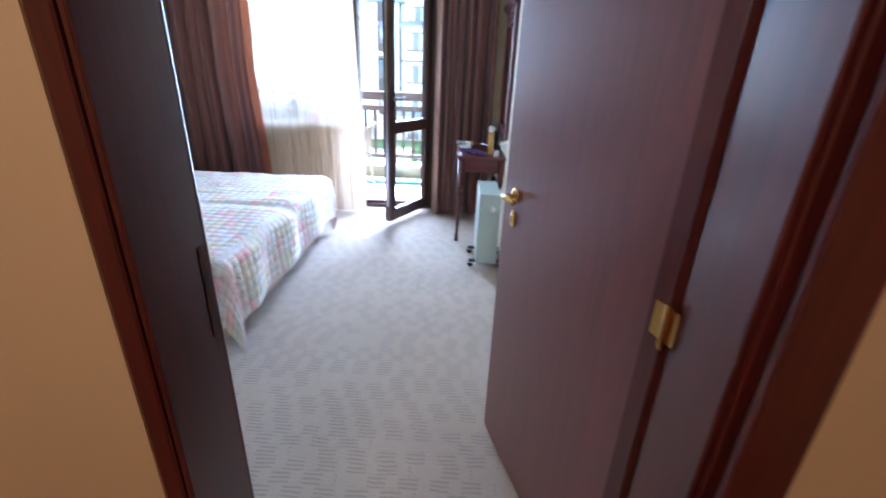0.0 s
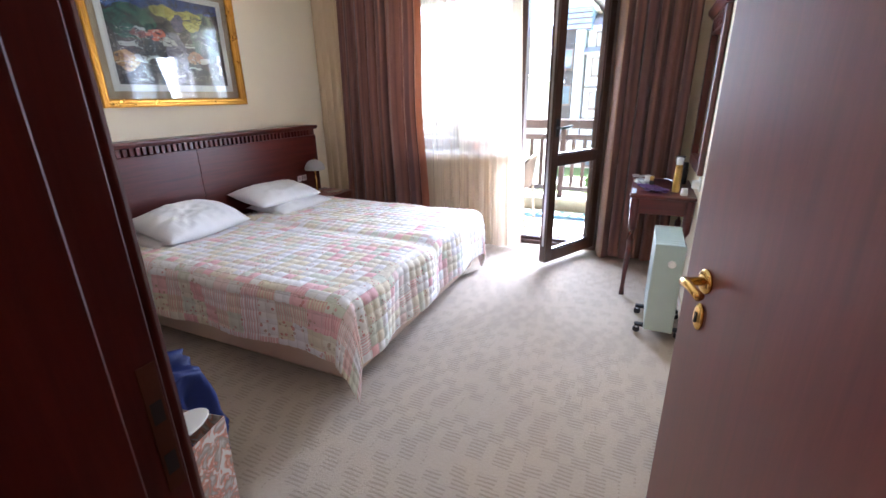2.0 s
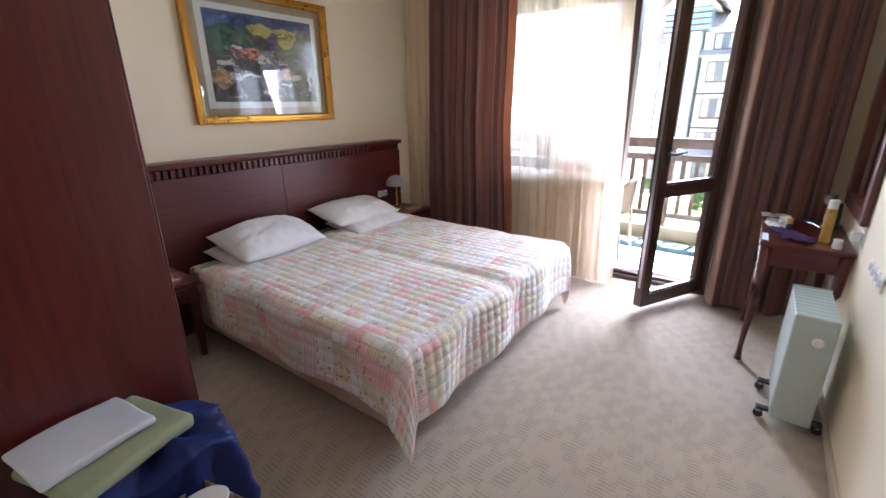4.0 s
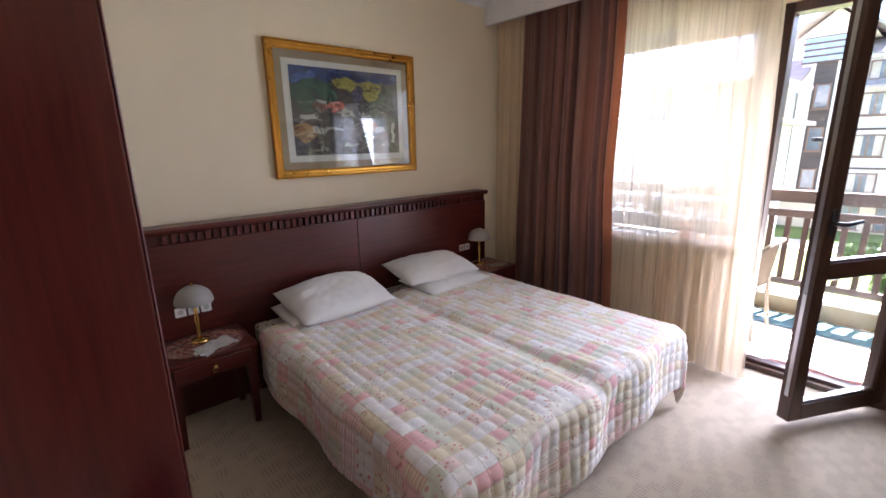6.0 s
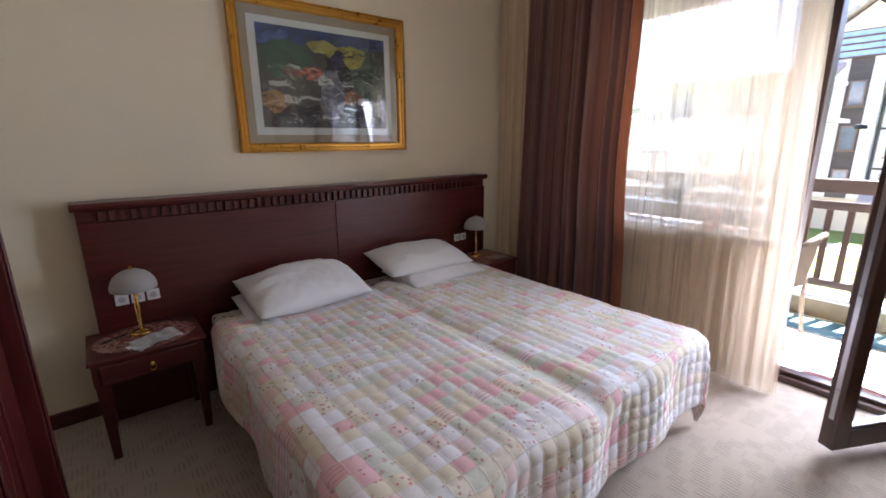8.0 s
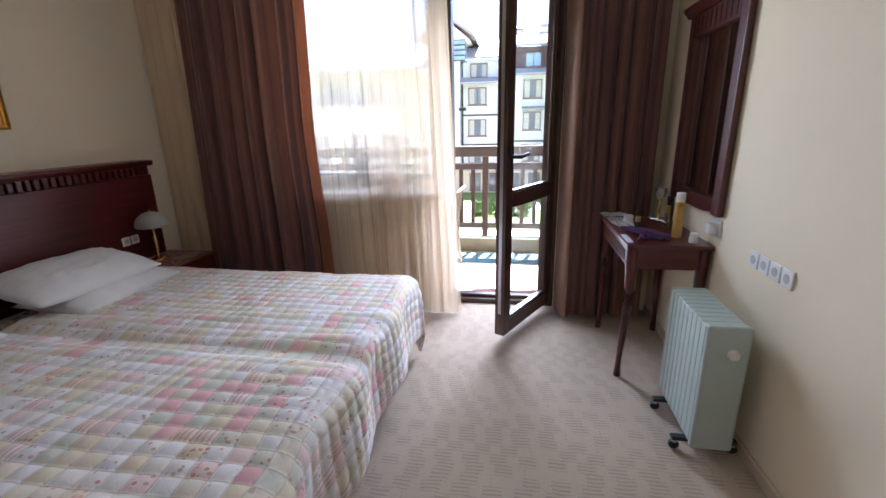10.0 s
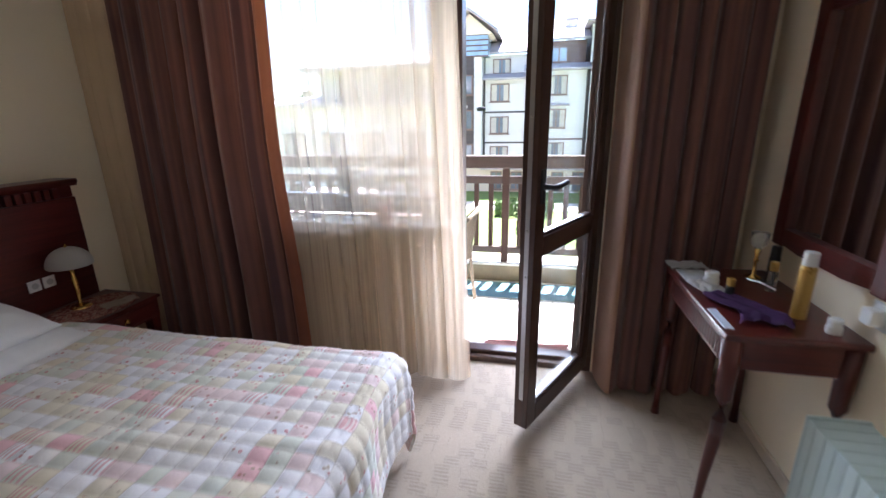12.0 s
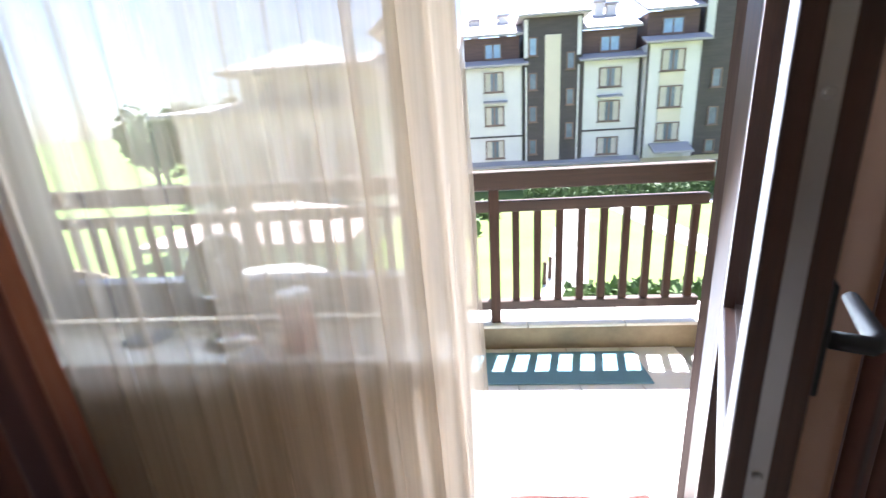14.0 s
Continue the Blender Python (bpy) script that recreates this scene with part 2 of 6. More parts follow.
def curtain_mat():
    """Heavy striped curtain cloth, brown, rust and dark plum; stripes follow the cloth's own map."""
    m = Mat("striped_brown_curtain_cloth")
    sp = m.node("ShaderNodeSeparateXYZ", {"Vector": m.tc.outputs["UV"]})
    n1 = m.node("ShaderNodeTexNoise", {"W": m.math("MULTIPLY", sp.outputs[0], 9.0), "Scale": 1.0, "Detail": 2.0}, noise_dimensions="1D").outputs[0]
    n2 = m.node("ShaderNodeTexNoise", {"W": m.math("MULTIPLY", sp.outputs[0], 60.0), "Scale": 1.0, "Detail": 2.0}, noise_dimensions="1D").outputs[0]
    col = m.ramp(n1, ((0.32, (0.075, 0.038, 0.042)), (0.46, (0.175, 0.080, 0.064)), (0.56, (0.245, 0.108, 0.078)), (0.68, (0.105, 0.050, 0.048))))
    col = m.mix(m.math("MULTIPLY", n2, 0.35), col, (0.07, 0.035, 0.035))
    weave = m.noise(m.scaled((1, 1, 0.3)), 500, 2)
    m.set(base=col, rough=0.8, spec=0.25, sheen=0.35, normal=m.bump(weave, 0.25, 0.001))
    through_cloth = m.node("ShaderNodeBsdfTranslucent", {"Color": m.mix(0.35, col, (0.62, 0.20, 0.08))}).outputs[0]
    mx = m.node("ShaderNodeMixShader", {0: 0.09, 1: m.bsdf.outputs[0], 2: through_cloth})
    m.nt.links.new(mx.outputs[0], m.out.inputs[0])
    return m.mat


CURTAIN = curtain_mat()
def lit_cloth_mat(name, lo, hi, glow, share):
    """Curtain cloth coloured as if daylit, which also lets some daylight through."""
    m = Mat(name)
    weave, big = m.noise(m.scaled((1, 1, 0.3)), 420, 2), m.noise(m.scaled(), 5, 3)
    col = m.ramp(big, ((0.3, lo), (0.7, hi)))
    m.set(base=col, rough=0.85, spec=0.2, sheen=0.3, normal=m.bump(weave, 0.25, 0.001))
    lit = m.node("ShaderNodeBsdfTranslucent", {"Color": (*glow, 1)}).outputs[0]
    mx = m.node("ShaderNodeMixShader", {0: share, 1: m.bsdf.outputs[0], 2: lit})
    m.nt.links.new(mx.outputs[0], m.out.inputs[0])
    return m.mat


# tan puts the balcony door's daylight into the right curtain's edge colour
LIT_TAN = lit_cloth_mat("daylit_tan_curtain_cloth", (0.40, 0.245, 0.17), (0.47, 0.295, 0.21), (0.66, 0.36, 0.20), 0.40)
# the window's glow on the brown curtain's edge, painted as a rust colour
LIT_RUST = lit_cloth_mat("daylit_rust_curtain_edge", (0.15, 0.055, 0.034), (0.21, 0.08, 0.045), (0.55, 0.17, 0.07), 0.14)


def sheer_mat(name, clear, col):
    m = Mat(name)
    weave = m.noise(m.scaled((1, 1, 0.4)), 380, 2)
    m.set(base=(*col, 1), rough=0.9, spec=0.1, normal=m.bump(weave, 0.2, 0.0006))
    tl = m.node("ShaderNodeBsdfTranslucent", {"Color": (*col, 1)}).outputs[0]
    cloth = m.node("ShaderNodeMixShader", {0: 0.68, 1: m.bsdf.outputs[0], 2: tl}).outputs[0]
    tr = m.node("ShaderNodeBsdfTransparent").outputs[0]
    fac = m.math("MULTIPLY_ADD", m.noise(m.scaled((60, 60, 0.4)), 1.0, 2), 0.25, clear - 0.12)
    mx = m.node("ShaderNodeMixShader", {0: fac, 1: cloth, 2: tr})
    m.nt.links.new(mx.outputs[0], m.out.inputs[0])
    return m.mat


SHEER = sheer_mat("cream_sheer_voile", 0.60, (0.74, 0.64, 0.51))
BEIGE = plain("beige_curtain_cloth", (0.66, 0.50, 0.32), 0.85, 0.10, 6, 300, 0.25, 0.001, stretch=(1, 1, 0.2))
SHEER_THICK = sheer_mat("gathered_sheer_voile", 0.42, (0.74, 0.62, 0.48))


def quilt_mat(name, cell, prints=0.45, stripes=0.22, dot=42.0, grouped=False):
    """Patchwork cotton: random printed patches with square rows of quilting, on the cloth's own map in metres."""
    m = Mat(name)
    uv = m.tc.outputs["UV"]
    sp = m.node("ShaderNodeSeparateXYZ", {"Vector": uv})
    u, v = sp.outputs[0], sp.outputs[1]
    idx = m.node("ShaderNodeCombineXYZ", {"X": m.math("FLOOR", m.math("DIVIDE", u, cell)), "Y": m.math("FLOOR", m.math("DIVIDE", v, cell))}).outputs[0]
    wn1 = m.node("ShaderNodeTexWhiteNoise", {"Vector": idx}, noise_dimensions="2D")
    pick = wn1.outputs[0]
    if grouped:
        group = m.node("ShaderNodeVectorMath", {0: m.node("ShaderNodeVectorMath", {0: idx, 1: (1 / 3, 0.5, 0)}, operation="MULTIPLY").outputs[0]}, operation="FLOOR").outputs[0]
        wide = m.node("ShaderNodeTexWhiteNoise", {"Vector": group}, noise_dimensions="2D").outputs[0]
        pick = m.math("FRACT", m.math("MULTIPLY_ADD", pick, 0.42, wide))
    idx2 = m.node("ShaderNodeVectorMath", {0: idx, 1: (17.3, 5.1, 0)}, operation="ADD").outputs[0]
    wn2 = m.node("ShaderNodeTexWhiteNoise", {"Vector": idx2}, noise_dimensions="2D")
    n = m.node("ShaderNodeValToRGB", {"Fac": pick})
    n.color_ramp.interpolation = "CONSTANT"
    e = n.color_ramp.elements
    cols = ((0.0, (0.83, 0.80, 0.77)), (0.18, (0.78, 0.70, 0.54)), (0.36, (0.83, 0.51, 0.53)), (0.43, (0.70, 0.71, 0.61)), (0.56, (0.81, 0.75, 0.63)), (0.68, (0.86, 0.84, 0.85)), (0.91, (0.84, 0.68, 0.66)))
    while len(e) < len(cols):
        e.new(0.5)
    for el, (p, c) in zip(e, cols):
        el.position, el.color = p, (*c, 1)
    col = n.outputs[0]
    dots = m.node("ShaderNodeTexVoronoi", {"Vector": uv, "Scale": dot}).outputs[0]
    flower = m.math("MULTIPLY", m.math("LESS_THAN", dots, 0.27), m.math("GREATER_THAN", wn2.outputs[0], prints))
    tint = m.ramp(m.noise(uv, 16, 1), ((0.42, (0.62, 0.16, 0.16)), (0.52, (0.36, 0.30, 0.17)), (0.6, (0.70, 0.36, 0.33))))
    col = m.mix(m.math("MULTIPLY", flower, 0.75), col, tint)
    stripe = m.math("MULTIPLY", m.math("GREATER_THAN", m.math("SINE", m.math("MULTIPLY", v, 2 * math.pi / 0.016)), 0.1), m.math("LESS_THAN", wn2.outputs[0], stripes))
    col = m.mix(m.math("MULTIPLY", stripe, 0.6), col, (0.72, 0.30, 0.31))
    fine = m.noise(uv, 260, 3)
    col = m.mix(m.math("MULTIPLY", fine, 0.14), col, (0.55, 0.45, 0.38))
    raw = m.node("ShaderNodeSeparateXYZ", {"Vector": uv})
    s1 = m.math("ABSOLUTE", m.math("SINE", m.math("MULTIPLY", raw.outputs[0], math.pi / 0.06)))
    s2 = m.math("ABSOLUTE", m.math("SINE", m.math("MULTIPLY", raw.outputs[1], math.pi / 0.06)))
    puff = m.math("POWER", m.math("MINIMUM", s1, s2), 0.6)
    # darker lines put the shade of the stitched valleys into the colour
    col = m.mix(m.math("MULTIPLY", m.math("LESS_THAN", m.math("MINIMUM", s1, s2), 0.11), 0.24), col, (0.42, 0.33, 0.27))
    m.set(base=col, rough=0.9, spec=0.2, sheen=0.2, normal=m.bump(m.math("ADD", puff, m.math("MULTIPLY", fine, 0.12)), 0.4, 0.006))
    return m.mat


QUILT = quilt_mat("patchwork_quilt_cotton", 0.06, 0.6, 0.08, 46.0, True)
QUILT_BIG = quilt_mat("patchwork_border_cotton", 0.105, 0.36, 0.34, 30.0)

# ---- room shell ----
XW, XE, YS, YN, ZC = -3.13, 0.50, 0.84, 4.76, 2.86      # inner faces of the bedroom
solid("floor", B(XW - 0.15, XE + 0.15, 0.64, YN + 0.02, -0.12, 0.0), CARPET, "beige looped carpet with a carved dash pattern", "carpet", "structure")
solid("floor_corridor", B(-1.6, 1.5, -1.6, 0.64, -0.12, -0.002), wood("corridor_floorboards", (0.16, 0.08, 0.04), (0.30, 0.16, 0.08), axis="x"), "brown wooden corridor floor", "floor", "structure")
solid("wall_west", B(XW - 0.15, XW, 0.64, 5.0, 0.0, ZC), WALL, "cream painted bedroom wall behind the bed", "wall", "structure")
we = B(XE, XE + 0.15, 1.0, 5.0, 0.0, ZC)
box(we, XE + 0.05, XE + 0.15, 0.64, 1.0, 0.0, ZC)
solid("wall_east", we, WALL, "cream painted bedroom wall behind the dressing table", "wall", "structure")
DX0, DX1, DTOP = -0.385, 0.535, 2.10
ws = bmesh.new()
box(ws, XW, DX0, 0.66, YS, 0, ZC), box(ws, DX1, XE + 0.05, 0.66, YS, 0, ZC), box(ws, DX0, DX1, 0.66, YS, DTOP, ZC)
solid("wall_south", ws, WALL, "cream painted bedroom wall with the entrance door", "wall", "structure")
wc = bmesh.new()
box(wc, -1.6, DX0, 0.648, 0.66, 0, 2.6), box(wc, DX1, 1.5, 0.63, 0.66, 0, 2.6), box(wc, DX0, DX1, 0.63, 0.66, DTOP, 2.6)
solid("wall_corridor_north", wc, ORANGE, "apricot painted corridor wall around the bedroom door", "wall", "structure")
solid("wall_corridor_west", B(-1.75, -1.6, -1.6, 0.66, 0, 2.6), ORANGE, "apricot painted corridor wall", "wall", "structure")
solid("wall_corridor_east", B(1.5, 1.65, -1.6, 0.66, 0, 2.6), ORANGE, "apricot painted corridor wall", "wall", "structure")
solid("wall_corridor_south", B(-1.75, 1.65, -1.75, -1.6, 0, 2.6), ORANGE, "apricot painted corridor wall", "wall", "structure")
solid("ceiling_corridor", B(-1.75, 1.65, -1.75, 0.66, 2.6, 2.72), CEIL, "white corridor ceiling", "ceiling", "structure")
solid("ceiling", B(XW - 0.15, XE + 0.15, 0.64, 5.0, ZC, ZC + 0.15), CEIL, "white painted bedroom ceiling", "ceiling", "structure")
solid("pelmet", B(XW, XE, 4.40, 4.44, 2.625, ZC, bevel=0.004), CEIL, "white boxed pelmet hiding the curtain rail", "pelmet", "structure")
crown = extrude_profile(bmesh.new(), [(XW, ZC), (XW, ZC - 0.09), (XW + 0.012, ZC - 0.09), (XW + 0.018, ZC - 0.07), (XW + 0.05, ZC - 0.03), (XW + 0.075, ZC - 0.018), (XW + 0.08, ZC)], "y", YS, 4.40)
solid("trim_crown", crown, CEIL, "white moulded crown trim along the ceiling", "crown moulding", "structure")
# window wall: masonry with one opening for the window and the balcony door
WX0, WX1, WZ, OT = -2.30, -0.17, 0.87, 2.385
BX = -0.955                                              # post between window and balcony door
wn_ = bmesh.new()
box(wn_, XW - 0.15, WX0, YN, 5.0, -0.12, ZC + 0.15), box(wn_, WX1, XE + 0.15, YN, 5.0, -0.12, ZC + 0.15)
box(wn_, WX0, WX1, YN, 5.0, OT, ZC + 0.15), box(wn_, WX0, BX - 0.02, YN, 5.0, -0.12, WZ - 0.03)
solid("wall_north", wn_, WALL, "cream window wall of the bedroom", "wall", "structure")
sill = B(WX0 - 0.05, BX + 0.002, 4.572, 4.83, WZ - 0.03 + 0.001, WZ + 0.03, bevel=0.008, seg=2)
solid("sill", sill, STONE, "cream stone window sill jutting into the room", "window sill", "structure")
bb = bmesh.new()
box(bb, XW, XW + 0.018, 2.0, 4.74, 0, 0.085, bevel=0.004)
box(bb, XW, XW + 0.018, YS, 1.56, 0, 0.085, bevel=0.004)
solid("baseboard", bb, MAHOG_Y, "dark wooden baseboard at the foot of the wall", "baseboard", "structure")
bb = B(XE - 0.014, XE, 0.95, 4.74, 0, 0.06, bevel=0.004)
solid("baseboard_east", bb, plain("cream_baseboard_paint", (0.62, 0.52, 0.40), 0.7, 0.06), "narrow cream baseboard", "baseboard", "structure")

# ---- entrance door ----
AGEDBRASS = plain("aged_brass", (0.13, 0.06, 0.04), 0.5, 0.2, 12, 90, 0.1, 0.0004, metal=0.8)
frame_door = thing("door_frame", (0, 0.75, 0), label="dark mahogany door frame with moulded casings", category="door frame", kind="structure")
JL, JR = -0.352, 0.502
def jamb(x0, x1):
    return B(x0, x1, -0.10, 0.09, 0, DTOP - 0.032, bevel=0.003)
jl = part("jamb", jamb(DX0, JL), MAHOG, frame_door)
jr = part("jamb", jamb(JR, DX1), MAHOG, frame_door)
part("head", B(DX0, DX1, -0.10, 0.09, DTOP - 0.03, DTOP, bevel=0.003), MAHOG_X, frame_door)
for x0, x1 in ((JL, JL + 0.012), (JR - 0.012, JR)):
    part("door_stop", B(x0 + (0.0005 if x0 < 0 else -0.0005), x1, -0.095, 0.035, 0, DTOP - 0.034, bevel=0.003), MAHOG, frame_door)
def casing(xa, xb, y0, y1):
    return B(min(xa, xb), max(xa, xb), min(y0, y1), max(y0, y1), 0, DTOP + 0.03, bevel=0.006, seg=2)
part("casing", B(0.514, 0.5445, 0.091, 0.245, 0, DTOP, bevel=0.003), MAHOG, frame_door)
part("casing", casing(JR + 0.004, JR + 0.095, -0.121, -0.139), MAHOG, frame_door)
part("casing", casing(JL - 0.004, JL - 0.075, 0.091, 0.106), MAHOG, frame_door)
part("casing", B(JL, JR + 0.095, -0.144, -0.121, DTOP + 0.031, DTOP + 0.10, bevel=0.004), MAHOG_X, frame_door)
sp_ = part("strike_plate", B(JL + 0.0005, JL + 0.0022, 0.062, 0.084, 0.96, 1.14, bevel=0.0005), AGEDBRASS, frame_door, "brass strike plate")
part("latch_hole", B(JL + 0.0023, JL + 0.0028, 0.066, 0.080, 1.06, 1.09), BLACKPL, sp_)
part("latch_hole", B(JL + 0.0023, JL + 0.0028, 0.066, 0.080, 0.985, 1.015), BLACKPL, sp_)

HX, HY = 0.497, 0.852
DIR = math.degrees(math.atan2(1.527 - HY, 0.287 - HX))
leaf = thing("door", (HX, HY, 0), DIR, "mahogany veneered bedroom door standing half open", "door", kind="structure")
LW = 0.80
part("leaf", B(0.006, LW, -0.040, 0.0, 0.012, 2.055, bevel=0.003), DOORWOOD, leaf)
part("edge_strip", B(0.004, 0.05, 0.0004, 0.004, 0.014, 2.05), MAHOG, leaf)
def handle_set(side):
    s = 1 if side > 0 else -1
    y = 0.0004 if s > 0 else -0.0404
    rot = Matrix.Rotation(radians(-90 * s), 4, "X")
    rose = lathe(bmesh.new(), [(0.026, 0), (0.026, 0.004), (0.021, 0.008), (0.013, 0.010), (0.0, 0.011)][:-1], (0.708, y, 1.064), 24, rot)
    h = part("handle_rose", rose, BRASS, leaf, "polished brass rose", True)
    pts = [(0.708, y + s * 0.008, 1.064), (0.708, y + s * 0.038, 1.064), (0.702, y + s * 0.045, 1.065), (0.680, y + s * 0.047, 1.069), (0.655, y + s * 0.046, 1.066), (0.632, y + s * 0.044, 1.064)]
    part("lever", tube(bmesh.new(), pts, [0.009, 0.009, 0.010, 0.009, 0.008, 0.0095], 12), BRASS, h, "scrolled brass lever", True)
    bmk = bmesh.new()
    lathe(bmk, [(0.022, 0), (0.022, 0.004), (0.017, 0.007)], (0.708, y, 0.985), 24, rot @ Matrix.Diagonal((0.85, 1.35, 1, 1)))
    k = part("key_plate", bmk, BRASS, leaf, "oval brass key plate", True)
    part("keyhole", B(0.7045, 0.7115, y + s * 0.0072, y + s * 0.0082, 0.972, 0.996, bevel=0.002), BLACKPL, k)
handle_set(1)
handle_set(-1)
for z in (0.24, 1.012, 1.80):
    hinge = bmesh.new()
    tube(hinge, [(-0.002, 0.010, z - 0.045), (-0.002, 0.010, z + 0.045)], 0.0075, 12)
    tube(hinge, [(-0.002, 0.010, z - 0.052), (-0.002, 0.010, z - 0.046)], [0.004, 0.006], 12)
    box(hinge, 0.002, 0.036, 0.0042, 0.0062, z - 0.036, z + 0.036)
    box(hinge, -0.026, -0.004, 0.004, 0.006, z - 0.036, z + 0.036)
    part("hinge", hinge, BRASS, leaf, "brass butt hinge")

# ---- window and balcony door ----
win = thing("window_1", (0, 4.88, 0), label="tall brown wooden window behind the sheer curtain", category="window", kind="structure")
def framing(x0, x1, z0, z1, w, y0, y1, parent, name="window_frame"):
    for nm, a in ((name, (x0, x0 + w, y0, y1, z0, z1)), (name, (x1 - w, x1, y0, y1, z0, z1)), (name, (x0 + w, x1 - w, y0, y1, z0, z0 + w)), (name, (x0 + w, x1 - w, y0, y1, z1 - w, z1))):
        part(nm, B(*a, bevel=0.004), FRAMEWOOD, parent)
framing(WX0, BX - 0.03, WZ + 0.031, OT, 0.06, -0.035, 0.035, win)
framing(WX0 + 0.062, BX - 0.092, WZ + 0.093, OT - 0.062, 0.055, -0.045, 0.025, win, "sash")
pane = part("pane", B(WX0 + 0.118, BX - 0.148, -0.004, 0.004, WZ + 0.149, OT - 0.118), GLASS, win)
pane.visible_shadow = False
bdf = thing("balcony_door_frame", (0, 4.83, 0), label="brown wooden balcony door frame with threshold", category="door frame", kind="structure")
part("frame_post", B(BX - 0.029, BX + 0.03, -0.07, 0.06, 0.0, OT, bevel=0.004), FRAMEWOOD, bdf)
part("frame_post", B(WX1 - 0.055, WX1, -0.07, 0.06, 0.0, OT, bevel=0.004), FRAMEWOOD, bdf)
part("frame_head", B(BX + 0.03, WX1 - 0.055, -0.07, 0.06, OT - 0.06, OT, bevel=0.004), FRAMEWOOD, bdf)
part("threshold", B(BX + 0.03, WX1 - 0.055, -0.07, -0.03, -0.03, 0.035, bevel=0.004), FRAMEWOOD, bdf)
part("threshold", B(BX + 0.03, WX1 - 0.055, -0.029, 0.015, -0.03, 0.06, bevel=0.004), FRAMEWOOD, bdf)
part("threshold", B(BX + 0.03, WX1 - 0.055, 0.016, 0.09, -0.03, 0.04, bevel=0.004), FRAMEWOOD, bdf)
part("reveal_lining", B(WX1 - 0.014, WX1 - 0.0005, 0.0605, 0.185, 0.0, OT - 0.001, bevel=0.003), POSTWOOD, bdf)
part("striker_strip", B(WX1 - 0.0575, WX1 - 0.0555, -0.03, -0.012, 0.1, OT - 0.08), STEEL, bdf)
BH = (-0.225, 4.757)
BDIR = math.degrees(math.atan2(4.139 - BH[1], -0.549 - BH[0]))
bdoor = thing("door_balcony", (BH[0], BH[1], 0), BDIR, "brown wooden glazed balcony door standing open into the room", "door", kind="structure")
BW, BZ0, BZ1, ST = 0.705, 0.052, 2.33, 0.082
def member(a, name="stile"):
    return part(name, B(*a, bevel=0.005, seg=2), FRAMEWOOD, bdoor)
# local x runs from hinge to free edge; local +y is the room face once opened
member((0, ST, -0.034, 0.034, BZ0, BZ1)), 
free = member((BW - ST, BW, -0.034, 0.034, BZ0, BZ1))
member((ST, BW - ST, -0.034, 0.034, BZ0, BZ0 + 0.095), "bottom_rail")
member((ST, BW - ST, -0.034, 0.034, BZ1 - ST, BZ1), "top_rail")
member((ST, BW - ST, -0.034, 0.034, 0.885, 0.965), "middle_rail")
for z0, z1 in ((BZ0 + 0.095, 0.885), (0.965, BZ1 - ST)):
    g = part("pane", B(ST + 0.001, BW - ST - 0.001, -0.010, 0.010, z0, z1), GLASS, bdoor)
    g.visible_shadow = False
    for a in ((ST + 0.0005, ST + 0.014, z0, z1), (BW - ST - 0.014, BW - ST - 0.0005, z0, z1)):
        part("glazing_bead", B(a[0], a[1], 0.0105, 0.026, a[2] + 0.001, a[3] - 0.001, bevel=0.003), FRAMEWOOD, bdoor)
    for zz in (z0 + 0.0005, z1 - 0.014):
        part("glazing_bead", B(ST + 0.014, BW - ST - 0.014, 0.0105, 0.026, zz, zz + 0.0135, bevel=0.003), FRAMEWOOD, bdoor)
    part("spacer", B(ST + 0.002, BW - ST - 0.002, -0.0095, 0.0095, z0 + 0.0005, z0 + 0.012), STEEL, bdoor, "silver glazing spacer")
part("lock_strip", B(BW + 0.0002, BW + 0.002, -0.010, 0.010, 0.2, 2.2), STEEL, free, "steel lock strip")
for z in (0.35, 0.8, 1.0, 1.45, 1.9):
    part("lock_roller", lathe(bmesh.new(), [(0.006, 0), (0.006, 0.006), (0.004, 0.008)], (BW + 0.002, 0, z), 10, Matrix.Rotation(radians(90), 4, "Y")), STEEL, free)
hb = part("handle_plate", B(BW - 0.056, BW - 0.026, 0.0345, 0.045, 1.11, 1.25, bevel=0.004, seg=2), BLACKPL, bdoor, "black handle plate")
part("lever", tube(bmesh.new(), [(BW - 0.041, 0.044, 1.18), (BW - 0.041, 0.085, 1.18), (BW - 0.055, 0.092, 1.18), (BW - 0.10, 0.09, 1.183), (BW - 0.165, 0.086, 1.19)], [0.011, 0.011, 0.012, 0.011, 0.009], 10), BLACKPL, hb, "black window lever", True)

